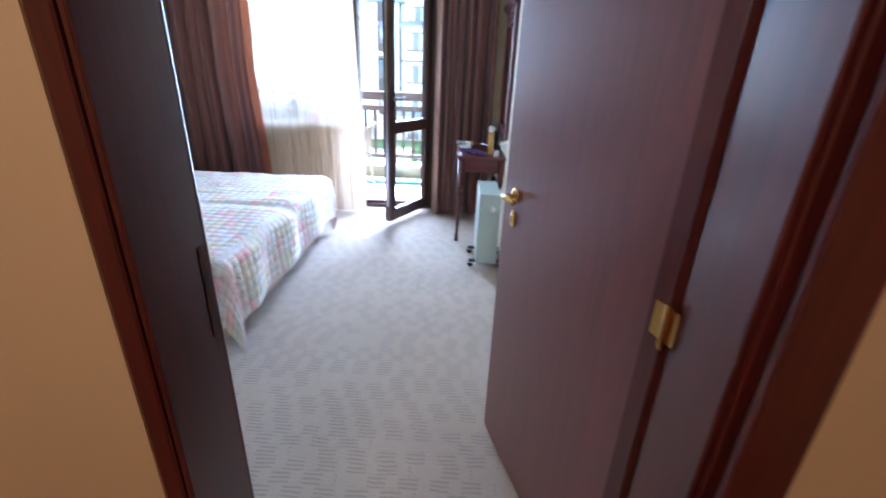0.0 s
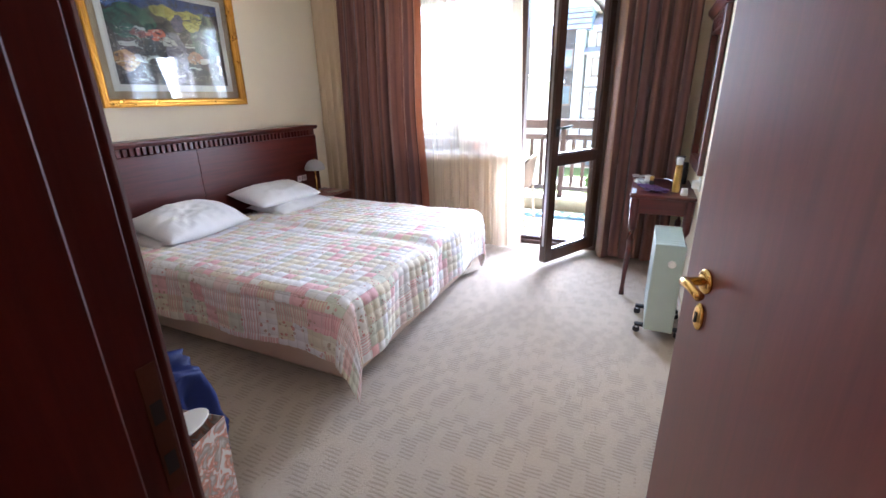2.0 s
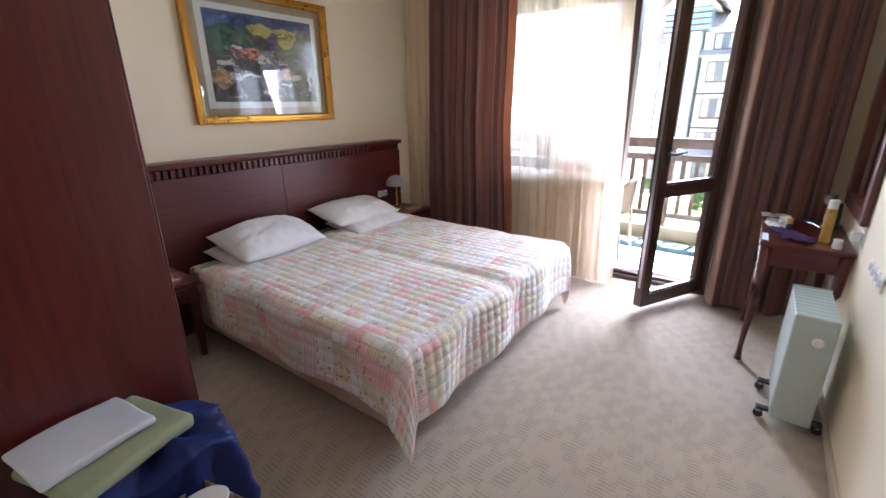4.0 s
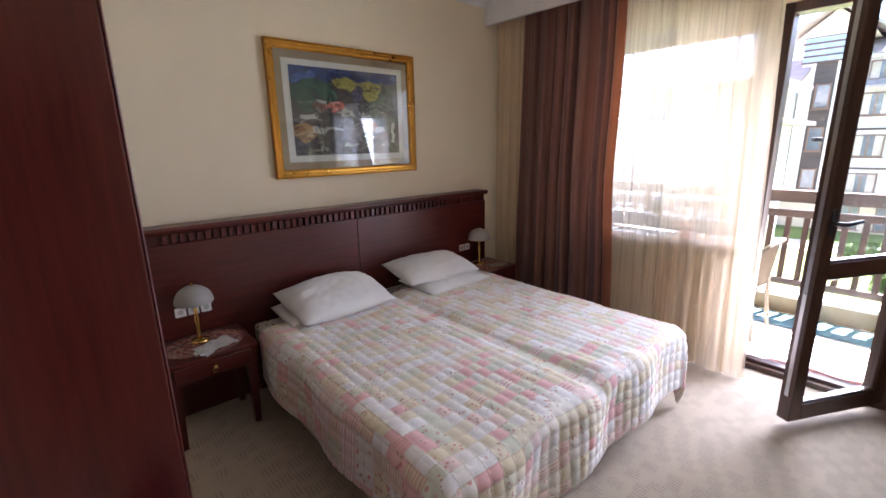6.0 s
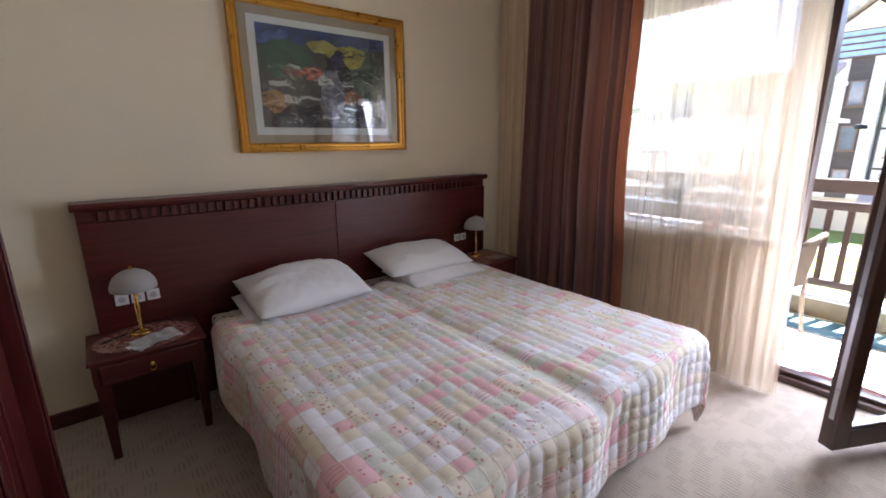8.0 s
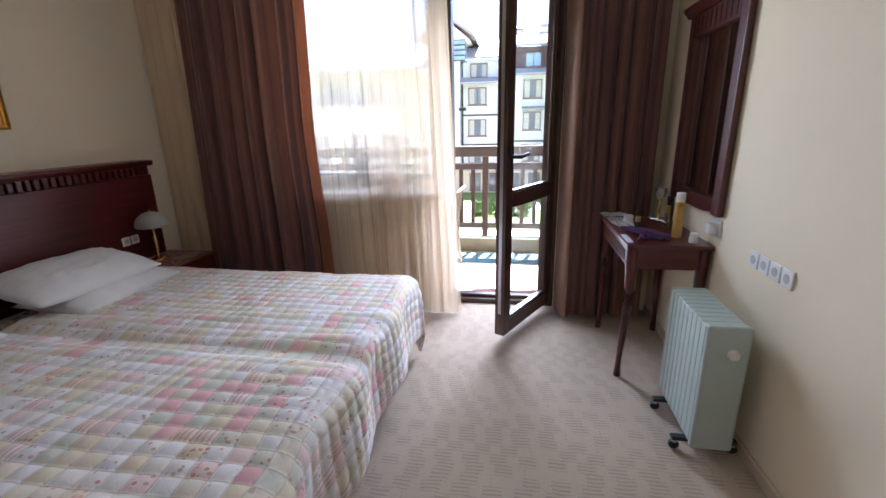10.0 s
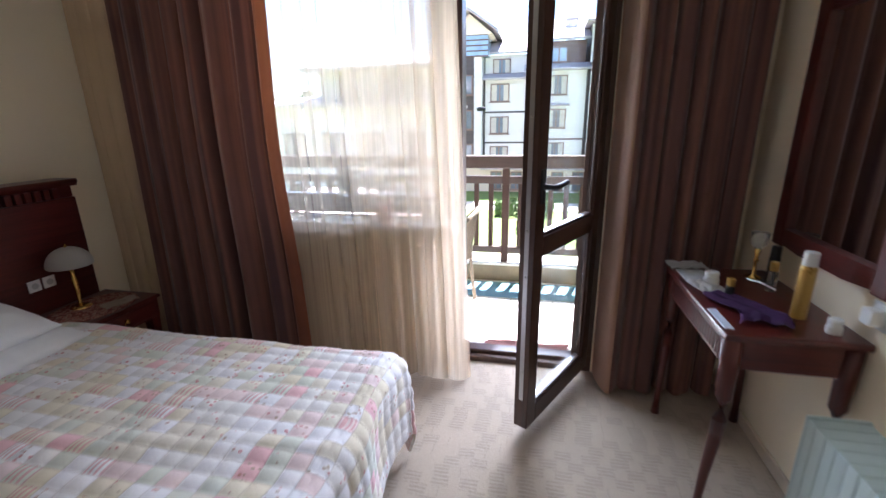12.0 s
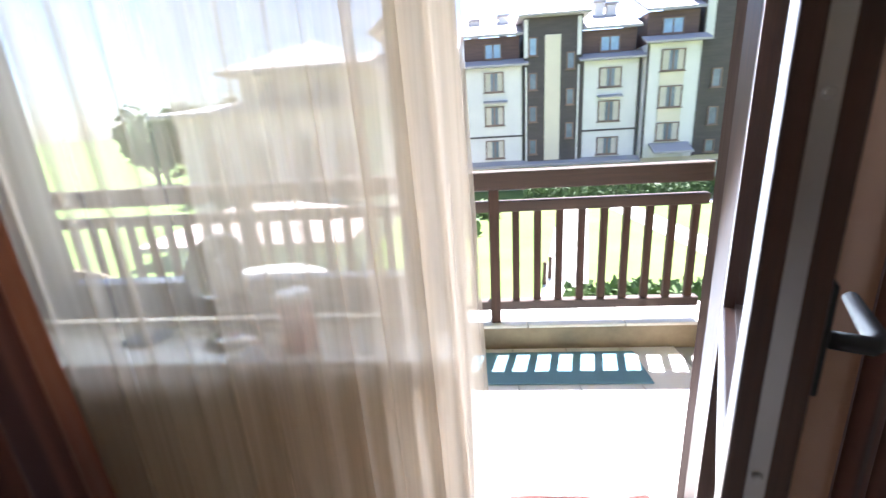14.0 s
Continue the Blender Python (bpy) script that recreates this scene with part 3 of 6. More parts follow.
# ---- curtains ----
def drape(x0, x1, y, z0, z1, folds, amp, seed, name, mat, label, cat, full=1.7, nu=None, lean=0.0, xamp=None, hook=0.0, span=(0.0, 1.0), shift=(0.0, 0.0), parent=None, sweep=None, amp2=None, nv=24):
    rnd = random.Random(seed)
    ph = [rnd.uniform(0, 6.28) for _ in range(6)]
    nu = nu or folds * 12
    def fn(u, v):
        u = span[0] + (span[1] - span[0]) * u
        a = folds * 2 * math.pi * (u + 0.02 * math.sin(7 * u + ph[0]) + 0.012 * math.sin(17 * u + ph[1]))
        low = 1 - v
        k = amp * (0.55 + 0.45 * low) * (0.75 + 0.35 * math.sin(5 * u + ph[2]))
        y1 = y + hook * math.exp(-(u / 0.07) ** 2) + k * math.sin(a + 0.35 * low * math.sin(3 * u + ph[3])) + 0.25 * k * math.sin(2.3 * a + ph[4] + low)
        s = sweep(u, low) if sweep else 0
        x = x0 + (x1 - x0) * u + s + (xamp * (0.6 + 0.5 * math.sin(11 * u + ph[1])) if xamp else 0.4 * k) * math.cos(a) + lean * low
        z = z0 + (z1 - z0) * v + (0.012 * math.sin(a * 0.5 + ph[5]) if v == 0 else 0)
        return Vector((x + shift[0], y1 + shift[1], z))
    bm = sheet(fn, nu, nv, lambda u, v: (u * (x1 - x0) * full, v * (z1 - z0)))
    if parent:
        return part(name, bm, mat, parent, label, True)
    return solid(name, bm, mat, label, cat, smooth=True)
def in_sweep(u, low):
    return -0.035 * u * math.exp(-((low - 0.55) / 0.2) ** 2) + 0.05 * u * low - 0.06 * low * (1 - u)
lc = thing("curtain", (0, 0, 0), label="heavy striped brown curtain drawn aside, its daylit edge coloured rust", category="curtain")
drape(-2.72, -1.83, 4.47, 0.03, 2.86, 7, 0.04, 5, "cloth", CURTAIN, "", "", sweep=in_sweep, nu=150, span=(0.0, 0.90), parent=lc)
drape(-2.72, -1.83, 4.47, 0.03, 2.86, 7, 0.04, 5, "leading_edge", LIT_RUST, "leading edge with the window's glow put into its rust-orange colour", "", sweep=in_sweep, nu=14, span=(0.9001, 1.0), parent=lc)
rc = thing("curtain", (0, 0, 0), label="heavy striped brown and plum curtain beside the balcony door", category="curtain")
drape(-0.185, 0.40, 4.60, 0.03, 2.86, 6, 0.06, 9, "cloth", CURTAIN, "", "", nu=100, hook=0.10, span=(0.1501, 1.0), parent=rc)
drape(-0.185, 0.40, 4.60, 0.03, 2.86, 6, 0.06, 9, "daylit_strip", LIT_TAN, "leading edge with daylight from the door put into its rose-tan colour", "", nu=24, hook=0.10, span=(0.0, 0.15), parent=rc)
drape(-3.115, -2.48, 4.545, 0.02, 2.86, 8, 0.032, 21, "side_curtain", BEIGE, "plain beige curtain gathered in the corner by the wall", "curtain", nu=200, nv=16, xamp=0.03)
drape(-2.47, -0.935, 4.528, 0.02, 2.86, 15, 0.030, 3, "sheer_curtain", SHEER, "cream sheer voile curtain hanging over the window", "sheer curtain", nu=520, nv=20, xamp=0.036, sweep=lambda u, low: (0.10 * low - 0.02) * u)
drape(-1.50, -0.93, 4.552, 0.025, 2.86, 9, 0.016, 14, "sheer_curtain", SHEER_THICK, "gathered second width of cream sheer voile curtain", "sheer curtain", nu=260, nv=20, xamp=0.018, sweep=lambda u, low: (0.10 * low - 0.02) * u)

# ---- bed ----
BY0, BY1, BX0, BX1, BTOP = 2.06, 3.88, -2.96, -1.06, 0.50
bed = thing("bed", (-2.0, 2.97, 0), label="wide double bed with a peach upholstered base and mattress", category="bed")
part("base", B(BX0 + 2.0, BX1 - 0.03 + 2.0, BY0 + 0.03 - 2.97, BY1 - 0.03 - 2.97, 0.05, 0.30, bevel=0.02, seg=2), DIVAN, bed)
for a, b in ((BY0 + 0.02, 2.965), (2.975, BY1 - 0.02)):
    part("mattress", B(BX0 + 2.0, BX1 - 0.02 + 2.0, a - 2.97, b - 2.97, 0.301, BTOP - 0.02, bevel=0.05, seg=3), LINEN, bed, smooth=False)
for x in (BX0 + 0.15, BX1 - 0.15):
    for y in (BY0 + 0.15, BY1 - 0.15):
        part("foot", lathe(bmesh.new(), [(0.025, 0), (0.03, 0.05)], (x + 2.0, y - 2.97, 0.0), 12), BLACKPL, bed)
_fs = Mat("flowered_sheet_cotton")
_fd = _fs.node("ShaderNodeTexVoronoi", {"Vector": _fs.tc.outputs["Object"], "Scale": 24.0}).outputs[0]
_fs.set(base=_fs.mix(_fs.math("LESS_THAN", _fd, 0.3), (0.62, 0.55, 0.45), (0.12, 0.09, 0.07)), rough=0.9, normal=_fs.bump(_fs.noise(_fs.scaled(), 300, 2), 0.2, 0.001))
FLOWERED = _fs.mat
solid("fitted_sheet", B(BX0 + 0.0, -2.5, BY0 + 0.005, BY1 - 0.005, BTOP - 0.12, BTOP - 0.005, bevel=0.03, seg=3), FLOWERED, "cream fitted sheet with small dark flowers", "bed sheet")

def edge(d, r=0.07, flare=0.06):
    if d <= 0:
        return 0.0, 0.0
    q = r * math.pi / 2
    if d < q:
        a = d / r
        return r * math.sin(a), r * (1 - math.cos(a))
    return r + flare * (d - q), r + (d - q)

QX0, QW, QS, QL, QF = -2.73, BY1 - BY0 - 0.06, 0.35, BX1 + 2.73 - 0.03, 0.40
def quilt_point(u, v):
    a = -QS + (QW + 2 * QS) * u
    b = (QL + QF) * v
    d1, d2 = max(-a, a - QW, 0), max(b - QL, 0)
    n1 = noise.noise(Vector((a * 2.2, b * 2.2, 3.1)))
    n2 = noise.noise(Vector((a * 6.5, b * 6.5, 8.7)))
    wave = 0.018 * math.sin(b * 9 + 1.3 * math.sin(a * 3)) * min(d1 / 0.2, 1) + 0.02 * math.sin(a * 11 + 2 * n1) * min(d2 / 0.2, 1)
    ay = min(max(a, 0), QW)
    sgn = -1 if a < 0 else 1
    d = math.hypot(d1, d2)
    out, hang = edge(d)
    if d1 and d2:
        fold = math.sin(2 * math.atan2(d1, d2))
        out += ((0.14 if a < 0 else 0.0) * d + 0.04 * math.sin(4 * math.atan2(d1, d2)) * d) * fold
        hang *= 1 + 0.03 * fold
    sy, sx = (d1 / d, d2 / d) if d else (0, 0)
    y = BY0 + 0.03 + ay + sgn * sy * (out + wave)
    x = QX0 + min(b, QL) + sx * (out + wave)
    top = BTOP + 0.035 + 0.016 * n1 + 0.007 * n2 - 0.022 * math.exp(-((a - QW * 0.5) / 0.06) ** 2)
    top += 0.007 * math.exp(-((a - 0.62 - 0.25 * b) / 0.05) ** 2) + 0.005 * math.exp(-((a - 0.95 - 0.18 * b) / 0.04) ** 2)
    hang += 0.5 * abs(n1) * 0.04 * min((d1 + d2) / 0.2, 1)
    # padded squares between sewn lines
    ja, jb = a + 0.030 * n1 + 0.006 * n2, b + 0.024 * n1 + 0.010 * n2
    p, q = ja / 0.06, jb / 0.06
    puff = 0.0080 * (abs(math.sin(math.pi * p)) * abs(math.sin(math.pi * q))) ** 0.55
    y += sgn * sy * puff
    x += sx * puff
    z = top - hang + (puff if not (d1 or d2) else 0)
    return Vector((x, y, max(z, 0.028)))
def quilt_uv(u, v):
    a, b = -QS + (QW + 2 * QS) * u, (QL + QF) * v
    n1 = noise.noise(Vector((a * 2.2, b * 2.2, 3.1)))
    n2 = noise.noise(Vector((a * 6.5, b * 6.5, 8.7)))
    return (a + 0.030 * n1 + 0.006 * n2, b + 0.024 * n1 + 0.010 * n2)
quilt = thing("quilt", (0, 0, 0), label="square-stitched patchwork quilt in pink, sage and cream over the bed", category="quilt")
def on_border(c):
    """Which strip of the quilt a point belongs to: the top, or the border on one of the two sides."""
    if c.y > BY1 + 0.015:
        return "far"
    return "near" if c.y < BY0 - 0.015 or (c.x > BX1 + 0.02 and c.y < BY0 + 0.10) else "top"
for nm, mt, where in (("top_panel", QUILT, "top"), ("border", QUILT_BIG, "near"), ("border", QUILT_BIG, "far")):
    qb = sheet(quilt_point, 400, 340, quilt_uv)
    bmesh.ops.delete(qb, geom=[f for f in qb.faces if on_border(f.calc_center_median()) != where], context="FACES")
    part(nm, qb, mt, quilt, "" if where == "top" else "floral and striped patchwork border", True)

def pillow(loc, w, d, h, turn, tilt, seed, label):
    ob = thing("pillow", loc, turn, label, "pillow", "pillows on the bed")
    rnd = random.Random(seed)
    o = rnd.uniform(0, 50)
    bm = bmesh.new()
    N = 34
    tip = Matrix.Rotation(radians(tilt), 3, "Y")
    def pt(i, j, s):
        u, v = -1 + 2 * i / N, -1 + 2 * j / N
        pinch = 1 - 0.10 * (1 - abs(v) ** 2) * abs(u) ** 3
        pinch2 = 1 - 0.12 * (1 - abs(u) ** 2) * abs(v) ** 3
        t = max(1 - abs(u) ** 3, 0) ** 0.62 * max(1 - abs(v) ** 3.4, 0) ** 0.62
        nz = noise.noise(Vector((u * 1.6 + o, v * 1.6, s))) * 0.18 + noise.noise(Vector((u * 4 + o, v * 4, s))) * 0.10 + abs(noise.noise(Vector((u * 7 + o, v * 5, s)))) * 0.16 - abs(noise.noise(Vector((u * 3 + v * 5 + o, v * 2 - u, s)))) * 0.14
        zz = h * 0.5 * t * (1 + nz) * (1.0 if s > 0 else -0.7)
        return tip @ Vector((u * d / 2 * pinch2, v * w / 2 * pinch, zz))
    top = [[bm.verts.new(pt(i, j, 1)) for j in range(N + 1)] for i in range(N + 1)]
    bot = [[(top[i][j] if i in (0, N) or j in (0, N) else bm.verts.new(pt(i, j, -1))) for j in range(N + 1)] for i in range(N + 1)]
    for i in range(N):
        for j in range(N):
            bm.faces.new((top[i][j], top[i + 1][j], top[i + 1][j + 1], top[i][j + 1]))
            bm.faces.new((bot[i][j], bot[i][j + 1], bot[i + 1][j + 1], bot[i + 1][j]))
    part("cushion", bm, LINEN, ob, smooth=True)
    return ob
pillow((-2.72, 2.54, 0.625), 0.67, 0.44, 0.20, 3, 14, 1, "plump white pillow propped on another pillow")
pillow((-2.78, 2.50, 0.55), 0.63, 0.40, 0.12, -2, 3, 2, "flat white pillow lying underneath")
pillow((-2.76, 3.40, 0.645), 0.67, 0.43, 0.16, -3, 10, 3, "white pillow lying on top of the stack")
pillow((-2.67, 3.47, 0.55), 0.64, 0.41, 0.13, 2, 4, 4, "white pillow at the bottom of the stack")

# ---- headboard ----
hy0, hy1 = 1.565, 4.27
head = thing("headboard", (XW, (hy0 + hy1) / 2, 0), label="wide mahogany headboard with a dentil moulding fixed to the wall", category="headboard")
yy = (hy1 - hy0) / 2
for a, b in ((-yy, -0.004 - 0.02), (-0.0235, yy)):
    part("panel", B(0.002, 0.135, a, b, 0.0, 1.075, bevel=0.003), MAHOG_Y, head)
part("frieze", B(0.002, 0.118, -yy, yy, 1.0755, 1.135, bevel=0.001), MAHOG_Y, head)
corn = extrude_profile(bmesh.new(), [(0.002, 1.1355), (0.145, 1.1355), (0.149, 1.142), (0.150, 1.145), (0.155, 1.155), (0.155, 1.166), (0.150, 1.172), (0.002, 1.172)], "y", -yy - 0.015, yy + 0.015)
part("cornice", corn, MAHOG_Y, head)
dent = B(0.1185, 0.142, -0.0125, 0.0125, 1.078, 1.130, bevel=0.002)
d0 = part("dentil", dent, MAHOG, head)
d0.location.y = -yy + 0.10
nd = 58
for i in range(1, nd):
    o = d0.copy()
    scene.collection.objects.link(o)
    o.location.y = -yy + 0.10 + i * (2 * yy - 0.2) / (nd - 1)

# ---- bedside tables, lamps, sockets ----
def nightstand(loc, label, extra=0):
    ob = thing("nightstand", loc, 0, label, "bedside table", "bedside tables")
    w, d = 0.45, 0.36                      # along y, along x
    part("top", B(-0.01, d + 0.015, -w / 2 - 0.012, w / 2 + 0.012, 0.495, 0.515, bevel=0.006, seg=2), MAHOG_Y, ob)
    part("body", B(0.0, d, -w / 2, w / 2, 0.385, 0.4945, bevel=0.002), MAHOG_Y, ob)
    dr = part("drawer", B(d + 0.0005, d + 0.012, -w / 2 + 0.03, w / 2 - 0.03, 0.40, 0.485, bevel=0.004), MAHOG_Y, ob)
    part("knob", lathe(bmesh.new(), [(0.006, 0), (0.006, 0.010), (0.012, 0.016), (0.012, 0.022), (0.005, 0.026)], (d + 0.012, 0, 0.45), 14, Matrix.Rotation(radians(90), 4, "Y")), BRASS, dr, "brass knob", True)
    part("pull_ring", tube(bmesh.new(), [(d + 0.022 + 0.002, 0.014 * math.sin(t), 0.432 + 0.016 * math.cos(t)) for t in [k * 0.5236 for k in range(13)]], 0.0025, 8), BRASS, dr, "brass pull ring", True)
    for x in (0.03, d - 0.03):
        for y in (-w / 2 + 0.03, w / 2 - 0.03):
            leg = bmesh.new()
            for k in range(1):
                A = [leg.verts.new((x + sx * 0.016, y + sy * 0.016, 0)) for sx, sy in ((-1, -1), (1, -1), (1, 1), (-1, 1))]
                C = [leg.verts.new((x + sx * 0.027, y + sy * 0.027, 0.3845)) for sx, sy in ((-1, -1), (1, -1), (1, 1), (-1, 1))]
                for i in range(4):
                    leg.faces.new((A[i], A[(i + 1) % 4], C[(i + 1) % 4], C[i]))
                leg.faces.new(list(reversed(A))), leg.faces.new(C)
            part("leg", leg, MAHOG, ob)
    return ob
NSX = XW + 0.14
nightstand((NSX, 1.745, 0), "mahogany bedside table with one drawer and a lace mat on it")
nightstand((NSX, 4.07, 0), "mahogany bedside table beside the curtain")
SHADE = Mat("frosted_lamp_glass")
SHADE.set(base=(0.50, 0.48, 0.45, 1), rough=0.35, trans=0.25, ior=1.2)
def bedside_lamp(loc):
    ob = thing("bedside_lamp", loc, 0, "small brass bedside lamp with a mushroom glass shade, unlit", "table lamp", "bedside lamps")
    part("base", lathe(bmesh.new(), [(0.048, 0), (0.05, 0.006), (0.042, 0.013), (0.014, 0.02)], n=28), BRASS, ob, smooth=True)
    part("stem", lathe(bmesh.new(), [(0.012, 0.02), (0.008, 0.03), (0.011, 0.10), (0.014, 0.14), (0.009, 0.17), (0.009, 0.235)], n=18), BRASS, ob, smooth=True)
    prof = [(0.098, 0.235)] + [(0.10 * math.cos(a), 0.24 + 0.095 * math.sin(a)) for a in [k * math.pi / 2 / 9 for k in range(9)]] + [(0.012, 0.334)]
    part("shade", lathe(bmesh.new(), prof, n=32), SHADE.mat, ob, "frosted glass mushroom shade", True)
    part("finial", lathe(bmesh.new(), [(0.006, 0.3345), (0.008, 0.342), (0.004, 0.35)], n=12), BRASS, ob, smooth=True)
    return ob
bedside_lamp((-2.845, 1.735, 0.522))
bedside_lamp((-2.87, 4.06, 0.516))
def socket(loc, turn, label, group, size=0.082):
    ob = thing("wall_socket", loc, turn, label, "wall socket", group)
    part("plate", B(0.0005, 0.009, -size / 2, size / 2, -size / 2, size / 2, bevel=0.003, seg=2), WHITEPL, ob)
    part("insert", lathe(bmesh.new(), [(size * 0.27, 0.0), (size * 0.27, 0.0015)], (0.0092, 0, 0), 20, Matrix.Rotation(radians(90), 4, "Y")), plain("socket_grey", (0.50, 0.50, 0.48), 0.5) if "socket_grey" not in bpy.data.materials else bpy.data.materials["socket_grey"], ob)
    return ob
HF = XW + 0.135
for y in (1.681, 1.75, 1.818):
    socket((HF, y, 0.668), 0, "white wall socket set in the headboard", "headboard sockets", 0.058)
for y in (3.955, 4.025):
    socket((HF, y, 0.668), 0, "white wall socket set in the headboard", "headboard sockets", 0.058)
for k in range(4):
    socket((XE, 3.44 - 0.077 * k, 0.815), 180, "white wall socket on the cream wall", "wall sockets", 0.066)

# ---- picture ----
py0, py1, pz0, pz1 = 2.377, 3.542, 1.390, 2.272
pic = thing("picture", (XW, (py0 + py1) / 2, (pz0 + pz1) / 2), label="framed abstract landscape print in a gilt frame under glass", category="picture")
pw, ph_ = (py1 - py0) / 2, (pz1 - pz0) / 2
fw = 0.055
fp = [(0.002, 0.0), (0.040, 0.0), (0.042, 0.008), (0.034, 0.014), (0.034, 0.022), (0.028, 0.030), (0.028, 0.044), (0.020, fw), (0.002, fw)]
def mould(side):
    bm = bmesh.new()
    ends = []
    for e in (-1, 1):
        ring = []
        for dx, inn in fp:
            if side in ("top", "bottom"):
                s = 1 if side == "top" else -1
                ring.append(bm.verts.new((dx, e * (pw - inn), s * (ph_ - inn))))
            else:
                s = 1 if side == "right" else -1
                ring.append(bm.verts.new((dx, s * (pw - inn), e * (ph_ - inn))))
        ends.append(ring)
    n = len(fp)
    for i in range(n):
        bm.faces.new((ends[0][i], ends[0][(i + 1) % n], ends[1][(i + 1) % n], ends[1][i]))
    bm.faces.new(ends[0]), bm.faces.new(list(reversed(ends[1])))
    bmesh.ops.recalc_face_normals(bm, faces=bm.faces[:])
    return bm
for s in ("top", "bottom", "left", "right"):
    part("moulding", mould(s), GOLD, pic, "gilt moulding")
part("mat_board", B(0.003, 0.006, -pw + fw, pw - fw, -ph_ + fw, ph_ - fw), plain("taupe_mat_board", (0.38, 0.29, 0.19), 0.85, 0.04), pic, "taupe mat board")
part("paper", B(0.0065, 0.0085, -pw + 0.105, pw - 0.105, -ph_ + 0.105, ph_ - 0.105), plain("print_paper", (0.72, 0.70, 0.66), 0.85, 0.03), pic, "white paper margin")
def painting():
    """A loose ink and wash view of a village: hills and sky above, roofs and white houses below."""
    m = Mat("abstract_village_print")
    g = m.tc.outputs["Generated"]
    warp = m.node("ShaderNodeTexNoise", {"Vector": g, "Scale": 8.0, "Detail": 4.0}).outputs[1]
    wob = m.node("ShaderNodeVectorMath", {0: g, 1: m.node("ShaderNodeVectorMath", {0: warp, 1: (0.12, 0.12, 0.12)}, operation="MULTIPLY").outputs[0]}, operation="ADD").outputs[0]
    sp = m.node("ShaderNodeSeparateXYZ", {"Vector": wob})
    u, v = m.math("SUBTRACT", sp.outputs[1], 0.06), m.math("SUBTRACT", sp.outputs[2], 0.06)
    n = m.noise(m.scaled((1, 1, 1), "Generated"), 11, 5, 0.7, 1.2)
    def blob(cx, cy, rx, ry):
        a, b = m.math("DIVIDE", m.math("SUBTRACT", u, cx), rx), m.math("DIVIDE", m.math("SUBTRACT", v, cy), ry)
        return m.math("LESS_THAN", m.math("ADD", m.math("MULTIPLY", a, a), m.math("MULTIPLY", b, b)), 1.0)
    def slab(x0, x1, y0, y1):
        across = m.math("MULTIPLY", m.math("GREATER_THAN", u, x0), m.math("LESS_THAN", u, x1))
        return m.math("MULTIPLY", across, m.math("MULTIPLY", m.math("GREATER_THAN", v, y0), m.math("LESS_THAN", v, y1)))
    def wash(lo, hi):
        return m.ramp(n, ((0.38, lo), (0.62, hi)))
    col = wash((0.020, 0.016, 0.014), (0.075, 0.055, 0.042))
    for cx, cy, rx, ry, lo, hi in (
            (0.50, 0.97, 0.60, 0.13, (0.012, 0.018, 0.09), (0.05, 0.09, 0.27)),     # sky
            (0.08, 0.90, 0.12, 0.10, (0.03, 0.06, 0.20), (0.10, 0.18, 0.45)),
            (0.20, 0.68, 0.21, 0.20, (0.010, 0.022, 0.016), (0.05, 0.16, 0.09)),    # dark green hill
            (0.84, 0.58, 0.16, 0.30, (0.030, 0.045, 0.030), (0.13, 0.17, 0.10)),    # grey-green wood
            (0.47, 0.84, 0.11, 0.06, (0.24, 0.20, 0.03), (0.52, 0.46, 0.10)),       # yellow hills
            (0.66, 0.80, 0.17, 0.07, (0.24, 0.20, 0.03), (0.50, 0.44, 0.09)),
            (0.72, 0.73, 0.07, 0.09, (0.28, 0.23, 0.03), (0.52, 0.46, 0.10)),
            (0.59, 0.72, 0.05, 0.10, (0.035, 0.025, 0.06), (0.10, 0.08, 0.14)),
            (0.53, 0.32, 0.10, 0.30, (0.12, 0.10, 0.13), (0.26, 0.24, 0.28)),       # grey road
            (0.10, 0.26, 0.10, 0.11, (0.22, 0.10, 0.03), (0.50, 0.30, 0.10)),       # ochre
            (0.70, 0.33, 0.08, 0.07, (0.22, 0.07, 0.03), (0.46, 0.22, 0.09)),
            (0.25, 0.55, 0.09, 0.05, (0.12, 0.03, 0.02), (0.26, 0.07, 0.05)),       # roofs
            (0.38, 0.56, 0.08, 0.065, (0.40, 0.07, 0.03), (0.62, 0.15, 0.08))):
        col = m.mix(blob(cx, cy, rx, ry), col, wash(lo, hi))
    for x0, x1, y0, y1 in ((0.06, 0.20, 0.41, 0.46), (0.20, 0.30, 0.60, 0.64), (0.16, 0.27, 0.26, 0.32), (0.28, 0.44, 0.29, 0.325), (0.42, 0.54, 0.46, 0.53), (0.62, 0.72, 0.44, 0.465), (0.74, 0.84, 0.27, 0.34), (0.64, 0.74, 0.20, 0.225), (0.92, 0.95, 0.15, 0.40), (0.45, 0.58, 0.10, 0.13)):
        col = m.mix(m.math("MULTIPLY", slab(x0, x1, y0, y1), 0.85), col, (0.60, 0.58, 0.53))
    ridge = m.math("ABSOLUTE", m.math("SUBTRACT", m.noise(wob, 7, 2, 0.5, 0.6), 0.5))
    col = m.mix(m.math("MULTIPLY", m.math("LESS_THAN", ridge, 0.014), 0.9), col, (0.012, 0.012, 0.016))
    light = m.math("ABSOLUTE", m.math("SUBTRACT", m.noise(m.scaled((1, 0.8, 1.5), "Generated"), 9, 2, 0.5, 1.5), 0.48))
    low = m.math("MULTIPLY", m.math("LESS_THAN", v, 0.62), m.math("GREATER_THAN", n, 0.5))
